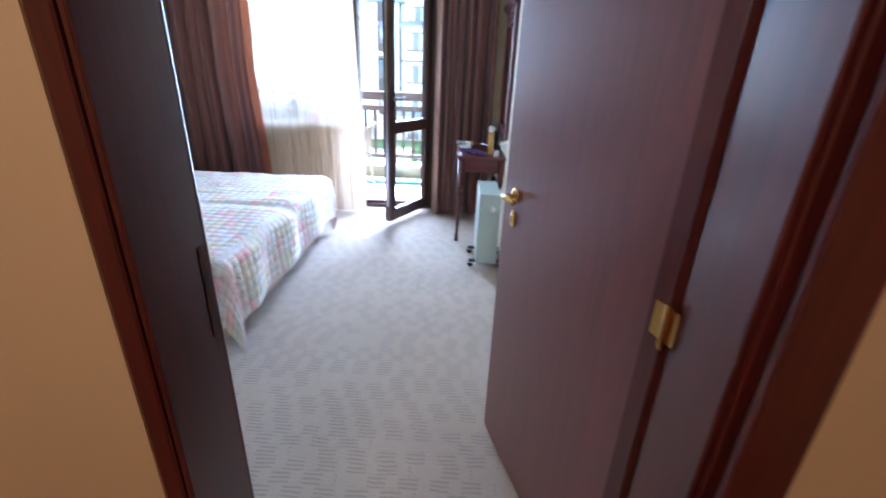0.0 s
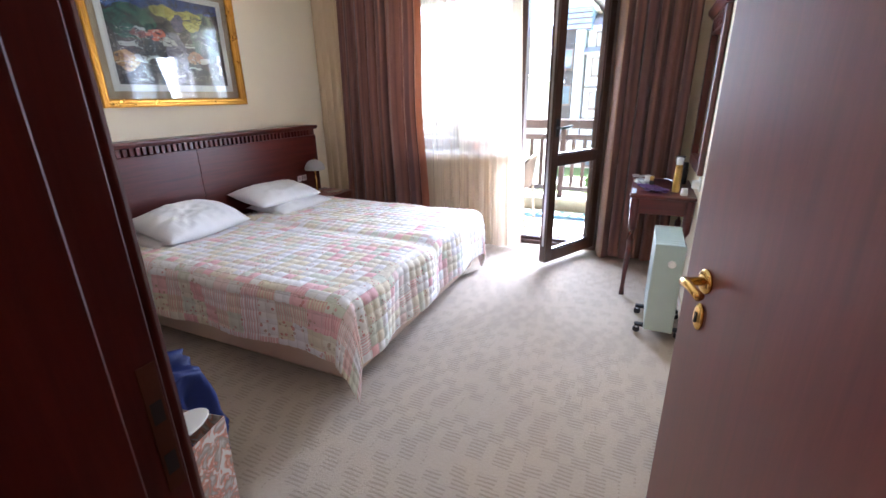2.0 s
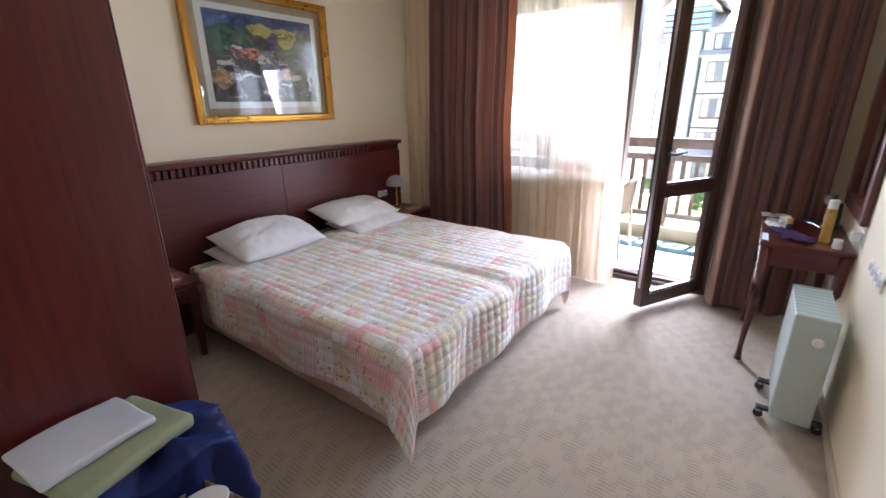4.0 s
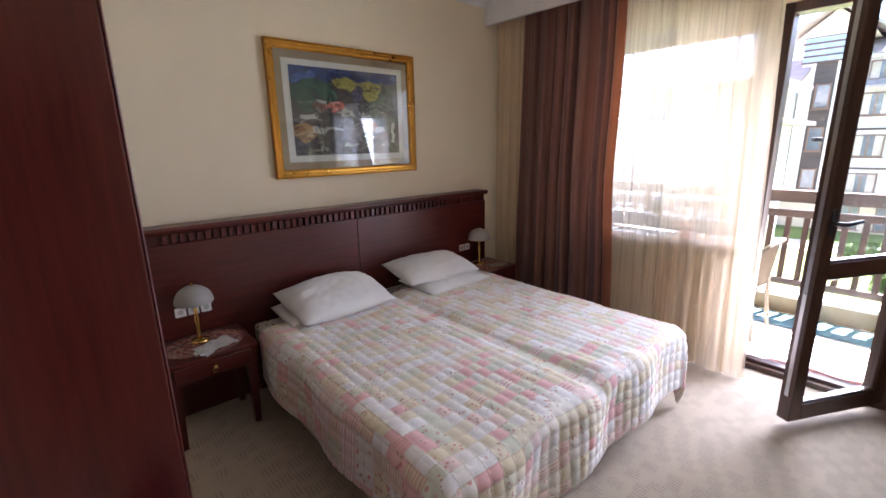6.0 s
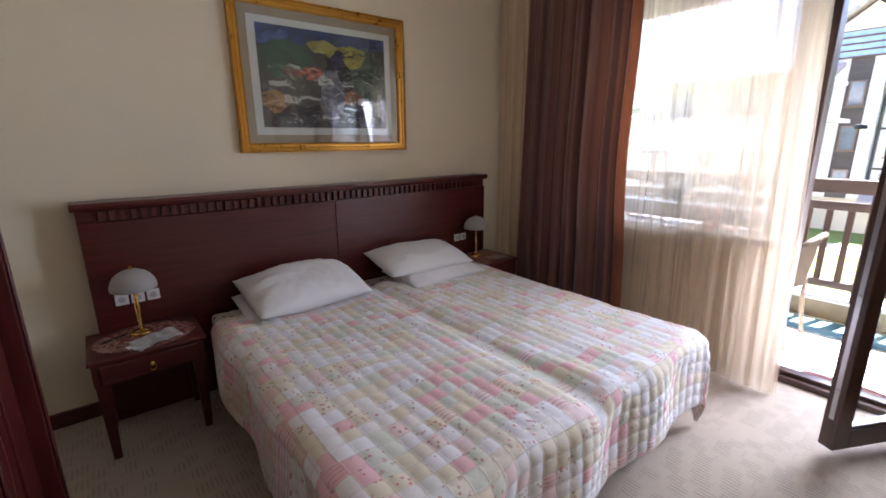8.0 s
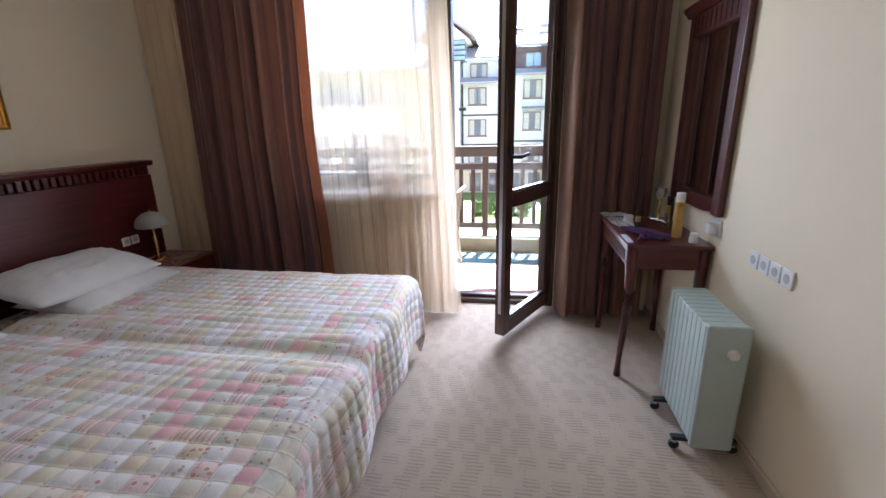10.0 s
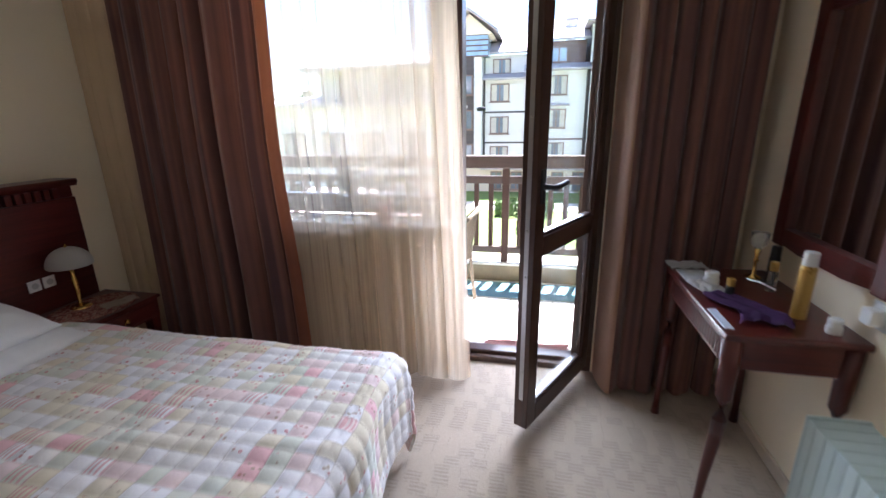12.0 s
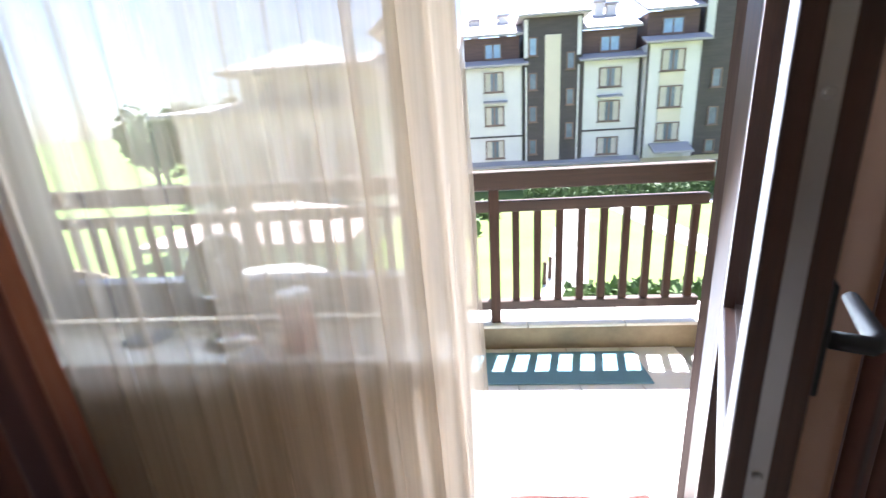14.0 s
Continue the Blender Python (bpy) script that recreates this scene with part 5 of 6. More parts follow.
# nearer pale block, left of the lawn
pale = thing("pale_apartment_block", (0, 0, GZ), label="pale rendered apartment block with stepped eaves behind the sheer curtain", category="building")
wallbox(-16.2, -6.4, 26, GZ, 2.2, PLASTER, 7, pale)
def hip(x0, x1, y0, y1, z, rise, over, par, mat):
    bm = bmesh.new()
    a = [bm.verts.new(p) for p in ((x0 - over, y0 - over, z), (x1 + over, y0 - over, z), (x1 + over, y1 + over, z), (x0 - over, y1 + over, z))]
    a2 = [bm.verts.new(v.co + Vector((0, 0, 0.2))) for v in a]
    d = (y1 - y0) / 2
    r = [bm.verts.new((x0 + d, (y0 + y1) / 2, z + rise)), bm.verts.new((x1 - d, (y0 + y1) / 2, z + rise))]
    bm.faces.new(list(reversed(a)))
    for i in range(4):
        bm.faces.new((a[i], a[(i + 1) % 4], a2[(i + 1) % 4], a2[i]))
    bm.faces.new((a2[0], a2[1], r[1], r[0])), bm.faces.new((a2[1], a2[2], r[1])), bm.faces.new((a2[2], a2[3], r[0], r[1])), bm.faces.new((a2[3], a2[0], r[0]))
    bmesh.ops.recalc_face_normals(bm, faces=bm.faces[:])
    return part("roof", bm, mat, par)
hip(-16.2, -6.4, 26, 33, 2.2 - GZ, 1.0, 0.9, pale, ROOF)
wallbox(-12.8, -6.6, 26.6, 2.2, 4.1, CREAMPL, 6, pale)
hip(-12.8, -6.6, 26.6, 32.6, 4.1 - GZ, 1.9, 0.8, pale, ROOF)
for x in (-15.0, -12.6, -10.2, -7.9):
    for z in (-3.8, -0.9):
        fw_(x, z, z + 1.7, 1.3, 26, par=pale)
for x in (-11.6, -9.2):
    fw_(x, 2.7, 3.8, 1.3, 26.6, par=pale)
band(-16.2, -6.4, 26, -1.6, 0.2, par=pale)
low = thing("garden_pavilion", (0, 0, GZ), label="low pavilion with a pale tiled roof on the lawn", category="pavilion")
wallbox(-12.5, -6.0, 18.5, GZ, -2.6, PLASTER, 4, low)
hip(-12.5, -6.0, 18.5, 22.5, -2.6 - GZ, 1.2, 0.7, low, PINKROOF)

# hedges, shrubs and trees
LEAF = plain("garden_leaves", (0.055, 0.10, 0.028), 0.7, 0.35, 1.2, 8, 0.3, 0.01)
LEAF2 = plain("pale_garden_leaves", (0.10, 0.15, 0.045), 0.7, 0.35, 1.2, 8, 0.3, 0.01)
def leaf_mass(n, shape, size, seed):
    rnd = random.Random(seed)
    vs, fs = [], []
    for _ in range(n):
        c = Vector(shape(rnd))
        q = Euler((rnd.uniform(0, 6.3), rnd.uniform(0, 6.3), rnd.uniform(0, 6.3))).to_matrix()
        s = size * rnd.uniform(0.6, 1.4)
        b = len(vs)
        for p in ((-s, 0, 0), (0, -0.5 * s, 0.12 * s), (s, 0, 0), (0, 0.5 * s, 0.12 * s)):
            vs.append(c + q @ Vector(p))
        fs += [(b, b + 1, b + 2), (b, b + 2, b + 3)]
    me = bpy.data.meshes.new("leaves")
    me.from_pydata(vs, [], fs)
    return me
def hedge(x0, x1, y, z1, w, seed, mat, label):
    def shape(r):
        t = r.random()
        return (x0 + (x1 - x0) * r.random(), y + w * (r.random() - 0.5), GZ + (z1 - GZ) * (t ** 0.7) + 0.15 * math.sin(9 * r.random()))
    me = leaf_mass(int((x1 - x0) * 170), shape, 0.20, seed)
    me.materials.append(mat)
    tagged(new("hedge", me), label, "hedge", kind="stuff")
hedge(2.5, 21.0, 34.5, -3.5, 1.2, 1, LEAF, "clipped dark green hedge in front of the building")
hedge(-3.2, 0.6, 31.5, -3.9, 1.6, 2, LEAF2, "loose pale green shrubs by the path")
hedge(2.0, 6.8, 17.6, -4.35, 1.0, 3, LEAF2, "low green shrub bed on the lawn")
hedge(-1.5, -0.8, 27.0, -4.0, 0.9, 4, LEAF2, "rounded bright green shrub")
BARK = plain("tree_bark", (0.10, 0.07, 0.05), 0.9, 0.3, 3, 20, 0.5, 0.02)
def tree(x, y, h, seed):
    ob = thing("tree", (x, y, GZ), 0, "broad leafy green tree beyond the buildings", "tree", "far trees")
    rnd = random.Random(seed)
    bm = bmesh.new()
    tube(bm, [(0, 0, 0), (0.1, 0, h * 0.3), (0, 0.1, h * 0.7)], [0.28, 0.2, 0.08], 8)
    lobes = []
    for k in range(9):
        a = k * 2.4
        e = (math.cos(a) * h * 0.27, math.sin(a) * h * 0.27, h * (0.5 + 0.06 * k))
        tube(bm, [(0.05, 0, h * 0.3), (e[0] * 0.5, e[1] * 0.5, h * 0.45), e], [0.1, 0.07, 0.03], 6)
        lobes.append((Vector(e), h * rnd.uniform(0.13, 0.22)))
    part("trunk", bm, BARK, ob)
    def shape(r):
        c, s = lobes[r.randrange(len(lobes))]
        d = Vector((r.gauss(0, 1), r.gauss(0, 1), r.gauss(0, 0.8))).normalized() * s * r.random() ** 0.4
        return c + d
    me = leaf_mass(1500, shape, 0.34, seed)
    me.materials.append(LEAF2)
    o = new("crown", me)
    o.parent = ob
for k, (x, y, h) in enumerate(((-24, 44, 7.5), (-29, 50, 8.5), (-34, 47, 7.0), (-27, 60, 9.0), (-20, 56, 7.5), (-41, 58, 9))):
    tree(x, y, h, 20 + k)
# distance haze is put into the hills' blue-grey colour
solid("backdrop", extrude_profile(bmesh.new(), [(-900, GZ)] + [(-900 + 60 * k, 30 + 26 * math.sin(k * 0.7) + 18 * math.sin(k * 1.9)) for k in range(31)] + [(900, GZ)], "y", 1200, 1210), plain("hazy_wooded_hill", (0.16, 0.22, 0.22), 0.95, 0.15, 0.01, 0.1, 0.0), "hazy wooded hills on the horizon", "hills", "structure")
solid("path", extrude_profile(bmesh.new(), [(1.0, 17.0), (2.6, 17.0), (6.5, 32.9), (4.6, 32.9)], "z", GZ, GZ + 0.03), PAVE, "pale path crossing the lawn", "path", "structure")
solid("path_branch", extrude_profile(bmesh.new(), [(9.0, 20.0), (10.5, 20.0), (9.5, 32.9), (7.7, 32.9)], "z", GZ, GZ + 0.034), PAVE, "pale path crossing the lawn", "path", "structure")
for x, y in ((1.55, 19.3), (1.85, 19.9)):
    solid("wooden_stake", tube(bmesh.new(), [(x, y, GZ), (x + 0.02, y, GZ + 0.9)], [0.09, 0.075], 8), POSTWOOD, "short brown wooden stake in the lawn", "stake", group="lawn stakes")

# ---- corridor lamp ----
cl = thing("ceiling_light", (-0.35, -0.5, 2.6), label="round warm ceiling light in the corridor", category="ceiling light")
LAMPGLASS = Mat("lit_lamp_glass")
LAMPGLASS.set(base=(0.9, 0.8, 0.6, 1), glow=(1.0, 0.72, 0.42, 1), glow_power=1.1)
part("rim", lathe(bmesh.new(), [(0.17, 0.0), (0.18, -0.01), (0.18, -0.03), (0.165, -0.035)], n=32), BRASS, cl, smooth=True)
part("diffuser", lathe(bmesh.new(), [(0.16, -0.034), (0.15, -0.06), (0.10, -0.085), (0.02, -0.095)], n=32), LAMPGLASS.mat, cl, "glowing opal glass", True)
bulb = new("corridor_bulb", bpy.data.lights.new("corridor_bulb", "AREA"))
bulb.data.shape, bulb.data.size, bulb.data.energy, bulb.data.color = "DISK", 0.3, 0.42, (1.0, 0.76, 0.48)
bulb.matrix_world = look((-0.35, -0.5, 2.49), (-0.35, -0.5, 0))

# ---- wicker chair on the balcony ----
RATTAN = Mat("woven_rattan")
_v = RATTAN.scaled((1, 1, 1))
_w = RATTAN.node("ShaderNodeTexWave", {"Vector": _v, "Scale": 38.0, "Distortion": 1.5}, bands_direction="Z").outputs[1]
RATTAN.set(base=RATTAN.ramp(_w, ((0.2, (0.10, 0.075, 0.05)), (0.7, (0.30, 0.24, 0.17)))), rough=0.7, normal=RATTAN.bump(_w, 0.6, 0.004))
def wicker_chair(loc, turn):
    ob = thing("wicker_chair", loc, turn, "brown woven wicker chair on the balcony", "chair", "balcony chairs")
    for x, y in ((-0.24, -0.22), (-0.24, 0.22), (0.25, -0.22), (0.25, 0.22)):
        part("leg", tube(bmesh.new(), [(x * 1.12, y * 1.08, 0.0), (x, y, 0.25), (x * 0.98, y, 0.42)], 0.016, 8), RATTAN.mat, ob)
    seat = sheet(lambda u, v: Vector((-0.26 + 0.52 * u, -0.25 + 0.5 * v, 0.43 - 0.02 * math.sin(math.pi * u) * math.sin(math.pi * v))), 10, 10, None, 0.03)
    part("seat", seat, RATTAN.mat, ob)
    def back(u, v):
        a = -0.95 + 1.9 * u
        r = 0.30 - 0.02 * v
        return Vector((-0.02 + r * math.cos(a) + 0.07 * v, r * 0.95 * math.sin(a), 0.44 + v * (0.37 - 0.13 * abs(a) ** 2.2)))
    part("backrest", sheet(back, 18, 10, None, 0.022), RATTAN.mat, ob, smooth=True)
    rim = [back(k / 18, 1.0) + Vector((0.01, 0, 0)) for k in range(19)]
    part("rim", tube(bmesh.new(), rim, 0.018, 8), RATTAN.mat, ob, smooth=True)
    return ob
wicker_chair((-1.27, 5.50, 0.0), 0)
wicker_chair((-2.65, 5.55, 0.0), 180)
tbl = thing("balcony_table", (-1.95, 5.55, 0), label="small round balcony table with a white top", category="table")
part("top", lathe(bmesh.new(), [(0.33, 0.70), (0.34, 0.71), (0.34, 0.725), (0.33, 0.73)], n=36), WHITEPL, tbl)
part("column", lathe(bmesh.new(), [(0.03, 0.03), (0.025, 0.4), (0.035, 0.699)], n=14), BLACKPL, tbl, smooth=True)
part("foot", lathe(bmesh.new(), [(0.22, 0.0), (0.22, 0.015), (0.05, 0.029)], n=28), BLACKPL, tbl)
RUG = plain("faded_red_rug", (0.34, 0.17, 0.15), 0.95, 0.2, 5, 200, 0.4, 0.002)
def rug_pt(u, v):
    return Vector((-0.81 + 0.53 * u + 0.01 * math.sin(9 * v), 4.925 + 0.11 * v + 0.006 * math.sin(14 * u), 0.012 + 0.012 * math.sin(5 * u + 3 * v) ** 2 * v))
solid("doormat", sheet(rug_pt, 26, 12, None, -0.006), RUG, "faded red cloth doormat rumpled outside the threshold", "doormat")
toy = thing("beach_bucket", (0.30, 5.72, 0.0005), label="small yellow and blue plastic bucket by the side wall", category="bucket")
part("bowl", lathe(bmesh.new(), [(0.05, 0.0), (0.065, 0.10), (0.07, 0.105)], n=20), plain("yellow_plastic", (0.72, 0.48, 0.05), 0.4), toy, "yellow bowl")
part("band", lathe(bmesh.new(), [(0.0525, 0.02), (0.0585, 0.05), (0.0575, 0.05)], n=20), plain("blue_plastic", (0.04, 0.18, 0.45), 0.4), toy, "blue band")

# ---- things on the window sill ----
ST = 0.9005
van = thing("vanity_mirror", (-1.57, 4.70, ST), 160, "round silver make-up mirror standing on the sill", "mirror")
part("base", lathe(bmesh.new(), [(0.07, 0), (0.07, 0.006), (0.02, 0.012)], n=28), STEEL, van, smooth=True)
part("stem", tube(bmesh.new(), [(0, 0, 0.011), (0, 0, 0.13)], 0.006, 10), STEEL, van)
ry = Matrix.Rotation(radians(78), 4, "Y")
part("glass", lathe(bmesh.new(), [(0.082, 0.0), (0.082, 0.005)], (0, 0, 0.21), 36, ry), MIRROR, van)
part("rim", tube(bmesh.new(), [Vector((0, 0, 0.21)) + ry @ Vector((0.086 * math.cos(t), 0.086 * math.sin(t), 0.002)) for t in [k * math.pi / 16 for k in range(33)]], 0.006, 8), STEEL, van, smooth=True)
solid("notebook", B(-1.87, -1.77, 4.665, 4.745, ST, ST + 0.014, bevel=0.003), plain("dark_blue_cover", (0.03, 0.05, 0.10), 0.6), "small dark blue notebook lying on the sill", "notebook")
tin = thing("red_tin", (-1.36, 4.66, ST), label="red cylindrical tin with a white lid on the sill", category="tin")
part("body", lathe(bmesh.new(), [(0.04, 0), (0.042, 0.004), (0.042, 0.13), (0.04, 0.134)], n=24), plain("red_tin_paint", (0.50, 0.07, 0.04), 0.4), tin, smooth=False)
part("lid", lathe(bmesh.new(), [(0.043, 0.1345), (0.043, 0.15), (0.04, 0.153)], n=24), WHITEPL, tin, "white lid")

# ---- things on the dressing table ----
DT = 0.7705
PAPER = plain("white_paper", (0.74, 0.73, 0.71), 0.85, 0.06, 9, 120, 0.1, 0.0005)
def crumple(cx, cy, w, d, turn, z, seed):
    R2 = Matrix.Rotation(radians(turn), 3, "Z")
    def fn(u, v):
        n = noise.noise(Vector((u * 3 + seed, v * 3, 1)))
        return Vector((cx, cy, z)) + R2 @ Vector(((u - 0.5) * w, (v - 0.5) * d, 0.004 + 0.022 * abs(n) + 0.01 * abs(math.sin(6 * u + seed)) * v))
    return sheet(fn, 14, 14, None, 0.0015)
PAPER_BLUE = plain("pale_blue_paper", (0.58, 0.64, 0.74), 0.7, 0.08, 12, 120, 0.05, 0.0005)
GOLDPL = plain("gold_bottle_plastic", (0.55, 0.34, 0.08), 0.3, 0.1, 8, 90, 0.05, 0.0003, metal=0.4)
PURPLE = plain("purple_cloth", (0.10, 0.035, 0.14), 0.85, 0.2, 12, 220, 0.4, 0.002)
CLEAR = Mat("clear_glassware")
CLEAR.set(base=(0.9, 0.92, 0.9, 1), rough=0.05, trans=0.85, ior=1.4)
def bottle(loc, r, h, mat, capmat, label, cap=0.25, lean=0):
    ob = thing("bottle", loc, 0, label, "bottle", "toiletries")
    part("body", lathe(bmesh.new(), [(r * 0.94, 0), (r, 0.006), (r, h * (1 - cap) - 0.012), (r * 0.8, h * (1 - cap))], n=22), mat, ob, smooth=False)
    part("cap", lathe(bmesh.new(), [(r * 0.9, h * (1 - cap) + 0.0005), (r * 0.92, h - 0.006), (r * 0.82, h)], n=22), capmat, ob)
    return ob
bottle((0.375, 3.97, DT), 0.024, 0.235, GOLDPL, WHITEPL, "tall gold spray bottle with a white cap", 0.2)
bottle((0.40, 4.22, DT), 0.018, 0.12, CLEAR.mat, GOLDPL, "small clear perfume bottle with a gold cap", 0.3)
bottle((0.42, 3.86, DT), 0.022, 0.05, WHITEPL, WHITEPL, "small white cream jar", 0.35)
bottle((0.22, 4.13, DT), 0.016, 0.075, BLACKPL, GOLDPL, "small black lipstick tube", 0.4)
bottle((0.20, 4.26, DT), 0.03, 0.055, WHITEPL, WHITEPL, "squat white cream jar", 0.35)
bottle((0.44, 4.31, DT), 0.02, 0.16, BLACKPL, BLACKPL, "slim black spray bottle", 0.25)
def scarf(u, v):
    n = noise.noise(Vector((u * 4, v * 4, 2.2)))
    return Vector((0.150 + 0.15 * u + 0.03 * math.sin(5 * v), 3.86 + 0.26 * v + 0.03 * math.sin(4 * u), DT + 0.008 + 0.014 * abs(n) + 0.008 * math.sin(9 * u + 4 * v) ** 2))
solid("scarf", sheet(scarf, 22, 26, None, 0.005), PURPLE, "crumpled purple scarf on the dressing table", "scarf", smooth=True)
bag = thing("cosmetic_bag", (0.33, 4.15, DT), 25, "small dark soft cosmetic bag", "cosmetic bag")
def lump(w, d, h, seed, n=14):
    bm = bmesh.new()
    bmesh.ops.create_icosphere(bm, subdivisions=3, radius=1)
    for v in bm.verts:
        k = 1 + 0.16 * noise.noise(v.co * 1.7 + Vector((seed, 0, 0))) + 0.06 * noise.noise(v.co * 5 + Vector((seed, 0, 0)))
        c = Vector([math.copysign(abs(t) ** 0.6, t) for t in v.co]) * k
        v.co = Vector((c.x * w / 2, c.y * d / 2, max((c.z + 0.95) * h / 2, 0)))
    return bm
part("pouch", lump(0.10, 0.15, 0.055, 3), plain("black_bag_cloth", (0.022, 0.022, 0.026), 0.8, 0.2, 8, 200, 0.3, 0.001), bag, smooth=True)
part("zip", tube(bmesh.new(), [(0, -0.06, 0.050), (0, 0, 0.056), (0, 0.06, 0.050)], 0.003, 6), STEEL, bag, "silver zip")
solid("leaflet", B(0.098, 0.128, 3.83, 3.99, DT, DT + 0.004, bevel=0.001), PAPER_BLUE, "pale blue folded leaflet along the table's edge", "leaflet")
solid("tissue", crumple(0.17, 4.20, 0.11, 0.12, 20, DT, 4), PAPER, "crumpled white tissue on the dressing table", "tissue")
solid("tissue", crumple(0.16, 4.45, 0.16, 0.09, 5, DT + 0.009, 7), PAPER, "creased white wrapping paper at the table's end", "paper")
solid("pouch", lump(0.09, 0.10, 0.035, 11), BLACKPL, "small black cosmetics pouch", "pouch")
bpy.data.objects["pouch"].location = (0.26, 4.32, DT)
solid("magazine", B(0.11, 0.22, 4.26, 4.42, DT, DT + 0.008, bevel=0.002), plain("glossy_magazine_paper", (0.55, 0.56, 0.58), 0.35, 0.3, 14, 60, 0.05, 0.0005), "glossy folded leaflet on the table's edge", "leaflet")
solid("comb", B(0.24, 0.275, 3.93, 4.12, DT, DT + 0.006, bevel=0.002), BLACKPL, "black plastic comb on the dressing table", "comb")
cand = thing("candlestick", (0.40, 4.37, DT), label="slender brass candlestick with a glass cup", category="candlestick")
part("stick", lathe(bmesh.new(), [(0.032, 0), (0.03, 0.008), (0.008, 0.016), (0.007, 0.07), (0.012, 0.08), (0.007, 0.09), (0.014, 0.13)], n=20), BRASS, cand, smooth=True)
part("cup", lathe(bmesh.new(), [(0.012, 0.1305), (0.03, 0.15), (0.034, 0.20), (0.031, 0.20)], n=20), CLEAR.mat, cand, "clear glass cup", True)
plug = thing("wall_plug", (XE, 3.80, 0.86), 180, "white plug adapter in a wall socket by the table", "plug")
part("plate", B(0.0005, 0.01, -0.041, 0.041, -0.041, 0.041, bevel=0.003), WHITEPL, plug)
part("plug", B(0.0105, 0.05, -0.022, 0.022, -0.025, 0.025, bevel=0.006, seg=2), WHITEPL, plug)

# ---- things on the bedside tables ----
LACE = Mat("red_and_cream_lace")
_lv = LACE.node("ShaderNodeTexVoronoi", {"Vector": LACE.tc.outputs["Object"], "Scale": 48.0}).outputs[0]
LACE.set(base=LACE.ramp(_lv, ((0.25, (0.30, 0.07, 0.05)), (0.45, (0.42, 0.30, 0.22)), (0.6, (0.20, 0.05, 0.04)))), rough=0.9, normal=LACE.bump(_lv, 0.4, 0.001))
for y, lab in ((1.745, "oval red and cream lace mat"), (4.07, "oval red and cream lace mat")):
    bm = bmesh.new()
    lathe(bm, [(1.0, 0.0), (1.0, 0.003), (0.97, 0.004)], (0, 0, 0), 40, Matrix.Diagonal((0.165, 0.215, 1, 1)))
    for v in bm.verts:
        v.co += Vector((-2.80, y, 0.5155))
    solid("doily", bm, LACE.mat, lab + " on the bedside table", "table mat", group="table mats")
solid("paper", crumple(-2.70, 1.78, 0.13, 0.20, 10, 0.5205, 2), PAPER, "crumpled white papers on the bedside table", "paper", smooth=False)
solid("paper", crumple(-2.64, 1.73, 0.10, 0.14, 40, 0.534, 5), PAPER, "folded white slip on top of the papers", "paper", smooth=False)
solid("paper", crumple(-2.70, 4.13, 0.10, 0.16, -20, 0.5205, 9), plain("kraft_paper", (0.45, 0.36, 0.27), 0.85, 0.08), "folded brown paper on the bedside table", "paper", smooth=False)
gl = thing("reading_glasses", (-2.80, 1.62, 0.5205), 30, "folded dark reading glasses on the lace mat", "glasses")
for s in (-1, 1):
    part("rim", tube(bmesh.new(), [(0.022 * math.cos(t), s * 0.033 + 0.026 * math.sin(t), 0.006 + 0.012 * (1 + math.cos(t))) for t in [k * math.pi / 8 for k in range(17)]], 0.002, 6), BLACKPL, gl)
part("bridge", tube(bmesh.new(), [(0.01, -0.008, 0.024), (0.012, 0, 0.028), (0.01, 0.008, 0.024)], 0.002, 6), BLACKPL, gl)

# ---- pile beside the wardrobe ----
NAVY = plain("royal_blue_satin", (0.006, 0.015, 0.10), 0.6, 0.35, 7, 160, 0.3, 0.001, spec=0.3)
GREEN = plain("olive_green_towel", (0.30, 0.33, 0.20), 0.95, 0.1, 5, 260, 0.5, 0.002)
WTOWEL = plain("white_towel", (0.55, 0.56, 0.60), 0.95, 0.05, 5, 260, 0.5, 0.002)
chair = thing("luggage_stool", (-1.25, 1.195, 0), label="low dark wooden luggage stool beside the wardrobe", category="stool")
part("seat", B(-0.14, 0.13, -0.19, 0.18, 0.395, 0.425, bevel=0.006), MAHOG_Y, chair)
for x in (-0.11, 0.10):
    for y in (-0.16, 0.15):
        part("leg", B(x - 0.018, x + 0.018, y - 0.018, y + 0.018, 0, 0.3945, bevel=0.003), MAHOG, chair)
def garment(u, v):
    a = u * 2 * math.pi
    rise = v
    rr = 1.0 + 0.07 * math.sin(7 * a + 3 * v) * (1 - v) + 0.16 * noise.noise(Vector((math.cos(a) * 2, math.sin(a) * 2, v * 3))) + 0.10 * (1 - abs(noise.noise(Vector((math.cos(a) * 4 + 5, math.sin(a) * 4, v * 5)))) * 2.2)
    if v < 0.6:
        k, z = 1.0 + 0.10 * (0.6 - v), 0.12 + 0.465 * (v / 0.6)
    else:
        t = (v - 0.6) / 0.4
        k, z = math.cos(t * math.pi / 2) * 0.999 + 0.001, 0.585 + 0.03 * math.sin(t * math.pi / 2)
    sq = max(abs(math.cos(a)), abs(math.sin(a))) ** -0.7
    return Vector((-1.25 + 0.148 * rr * k * sq * math.cos(a), 1.195 + 0.187 * rr * k * sq * math.sin(a), z + 0.02 * math.sin(5 * a)))
solid("blue_garment", sheet(garment, 110, 44), NAVY, "crumpled royal blue satin garment draped over the stool", "garment", smooth=True)
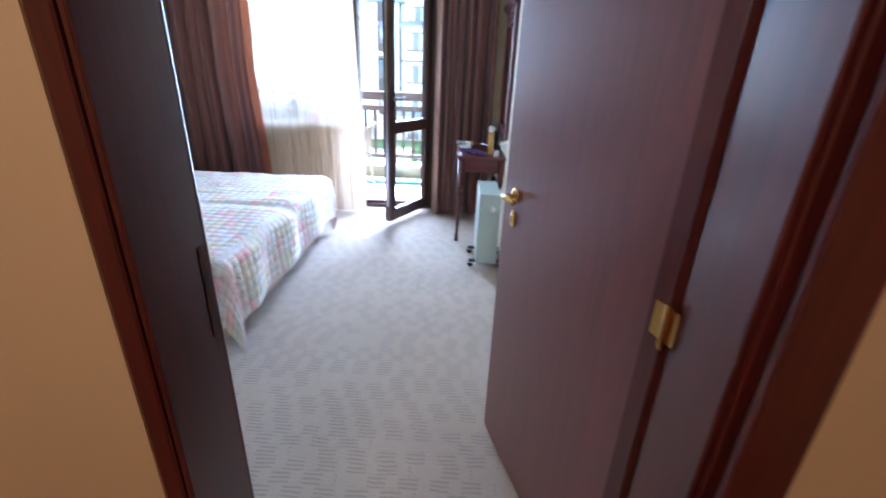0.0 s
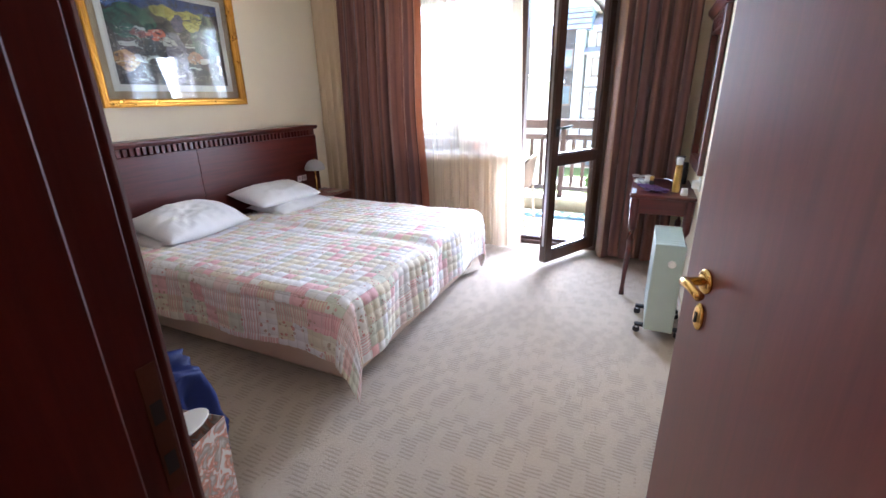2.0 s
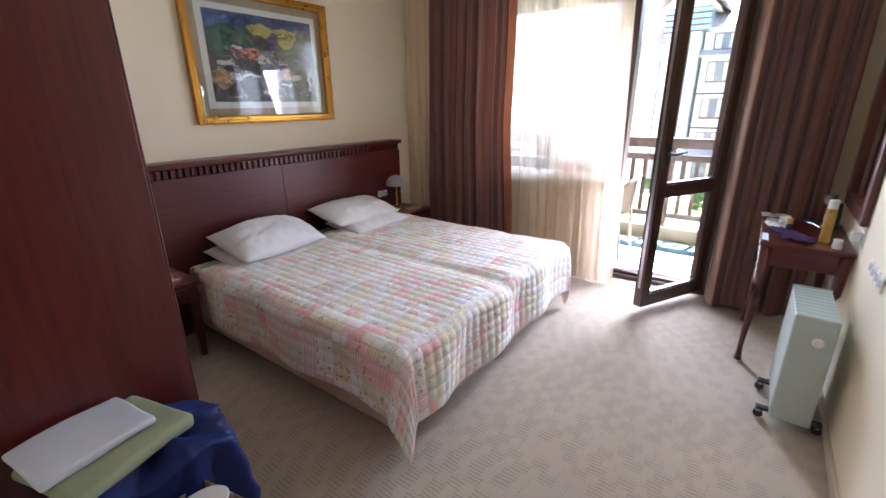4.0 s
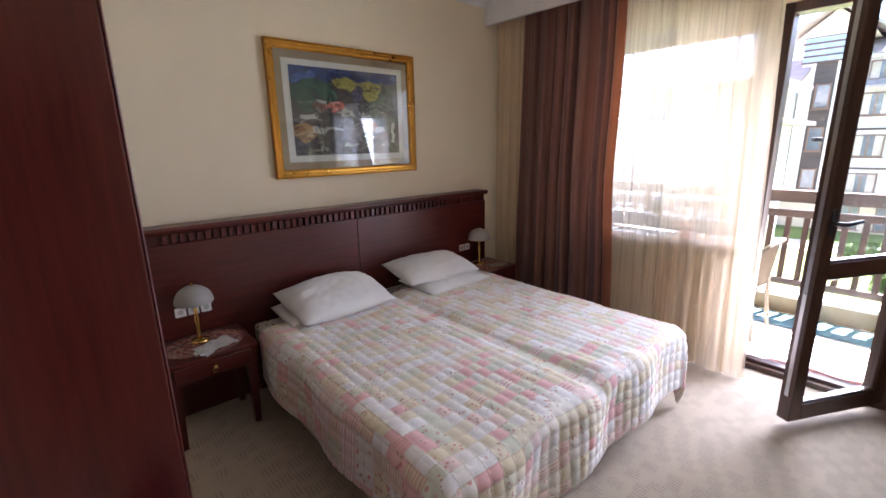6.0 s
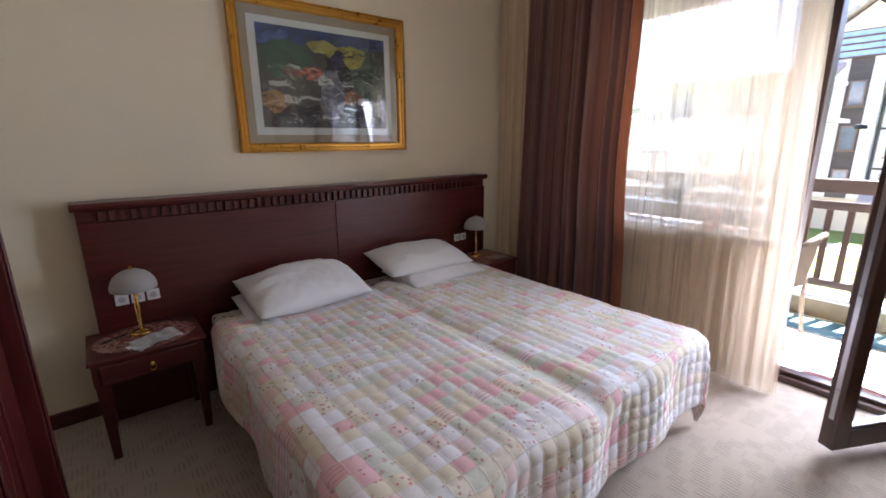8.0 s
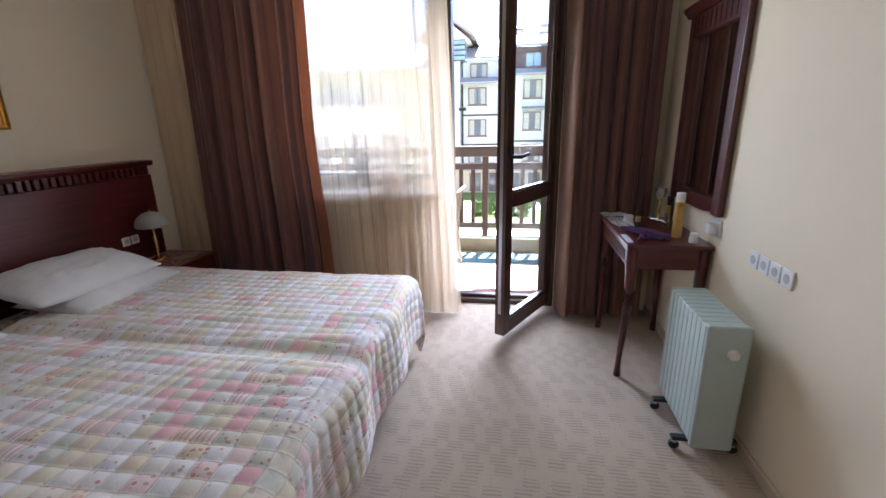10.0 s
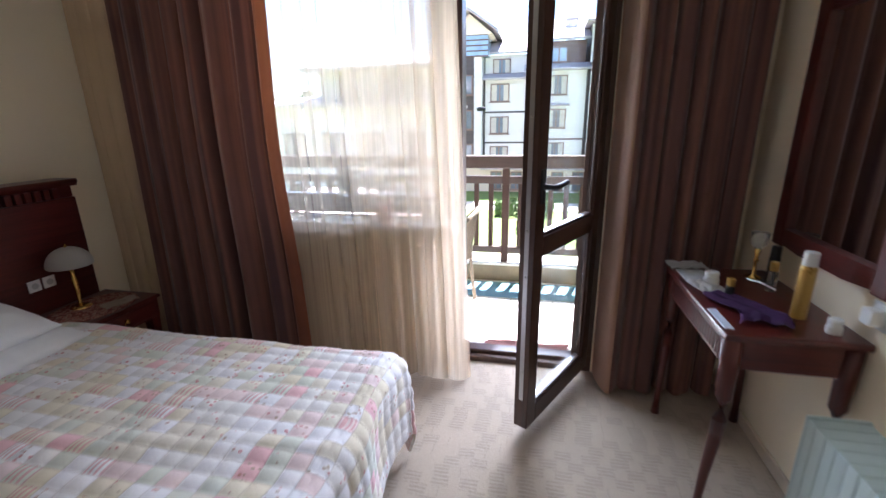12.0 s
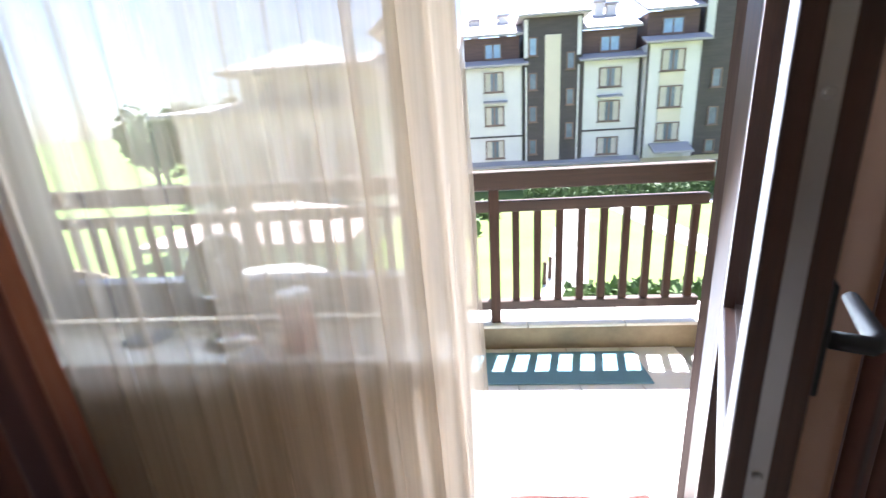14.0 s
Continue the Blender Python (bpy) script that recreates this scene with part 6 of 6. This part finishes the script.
def folded(cx, cy, w, d, z, t, turn, seed):
    R2 = Matrix.Rotation(radians(turn), 3, "Z")
    bm = B(-w / 2, w / 2, -d / 2, d / 2, 0, t, bevel=t * 0.45, seg=3)
    bmesh.ops.subdivide_edges(bm, edges=[e for e in bm.edges if e.calc_length() > 0.08], cuts=7, use_grid_fill=True)
    for v in bm.verts:
        n = noise.noise(Vector((v.co.x * 7 + seed, v.co.y * 7, v.co.z * 20)))
        v.co = Vector((cx, cy, z)) + R2 @ (v.co + Vector((0, 0, 0.014 * n - 0.25 * v.co.x ** 2 - 0.15 * v.co.y ** 2)))
    return bm
solid("towel", folded(-1.285, 1.115, 0.27, 0.32, 0.626, 0.036, 14, 1), GREEN, "folded olive green towel on the pile", "towel", group="folded towels", smooth=True)
solid("towel", folded(-1.325, 1.075, 0.21, 0.27, 0.664, 0.024, 8, 4), WTOWEL, "folded white towel on top of the pile", "towel", group="folded towels", smooth=True)
PRINT = Mat("printed_paper_bag")
_pv = PRINT.noise(PRINT.scaled(), 14, 3, 0.6, 1.5)
PRINT.set(base=PRINT.ramp(_pv, ((0.35, (0.50, 0.44, 0.38)), (0.47, (0.30, 0.24, 0.19)), (0.52, (0.55, 0.20, 0.12)), (0.58, (0.62, 0.58, 0.52)))), rough=0.7)
pb = thing("paper_bag", (-1.005, 1.15, 0), 12, "printed paper carrier bag standing on the floor", "bag")
bagbm = bmesh.new()
for a in ((-0.07, -0.068, -0.13, 0.13), (0.068, 0.07, -0.13, 0.13)):
    box(bagbm, a[0], a[1], a[2], a[3], 0, 0.50)
for s in (-1, 1):
    box(bagbm, -0.068, 0.068, s * 0.13, s * 0.128, 0, 0.50)
box(bagbm, -0.068, 0.068, -0.128, 0.128, 0, 0.003)
for v in bagbm.verts:
    v.co.x *= 1 + 0.25 * (v.co.z / 0.5)
part("body", bagbm, PRINT.mat, pb)
lid = bmesh.new()
lathe(lid, [(0.080, -0.003), (0.083, 0.0), (0.080, 0.003)], (0, 0, 0), 32, Matrix.Rotation(radians(-15), 4, "Y") @ Matrix.Rotation(radians(6), 4, "X"))
for v in lid.verts:
    v.co += Vector((-1.0, 1.19, 0.522))
solid("lid", lid, WHITEPL, "white round plastic lid lying on top of the bag", "lid")

# ---- black rucksack behind the door ----
ruck = thing("rucksack", (0.452, 2.20, 0), label="black rucksack leaning against the wall behind the door", category="rucksack")
RB = plain("black_nylon", (0.007, 0.007, 0.008), 0.9, 0.2, 6, 240, 0.3, 0.001)
part("body", lump(0.085, 0.26, 0.26, 7), RB, ruck, smooth=True)
part("strap", tube(bmesh.new(), [(-0.01, -0.07, 0.22), (-0.015, -0.03, 0.29), (-0.015, 0.04, 0.29), (-0.01, 0.07, 0.22)], 0.012, 8), RB, ruck, smooth=True)
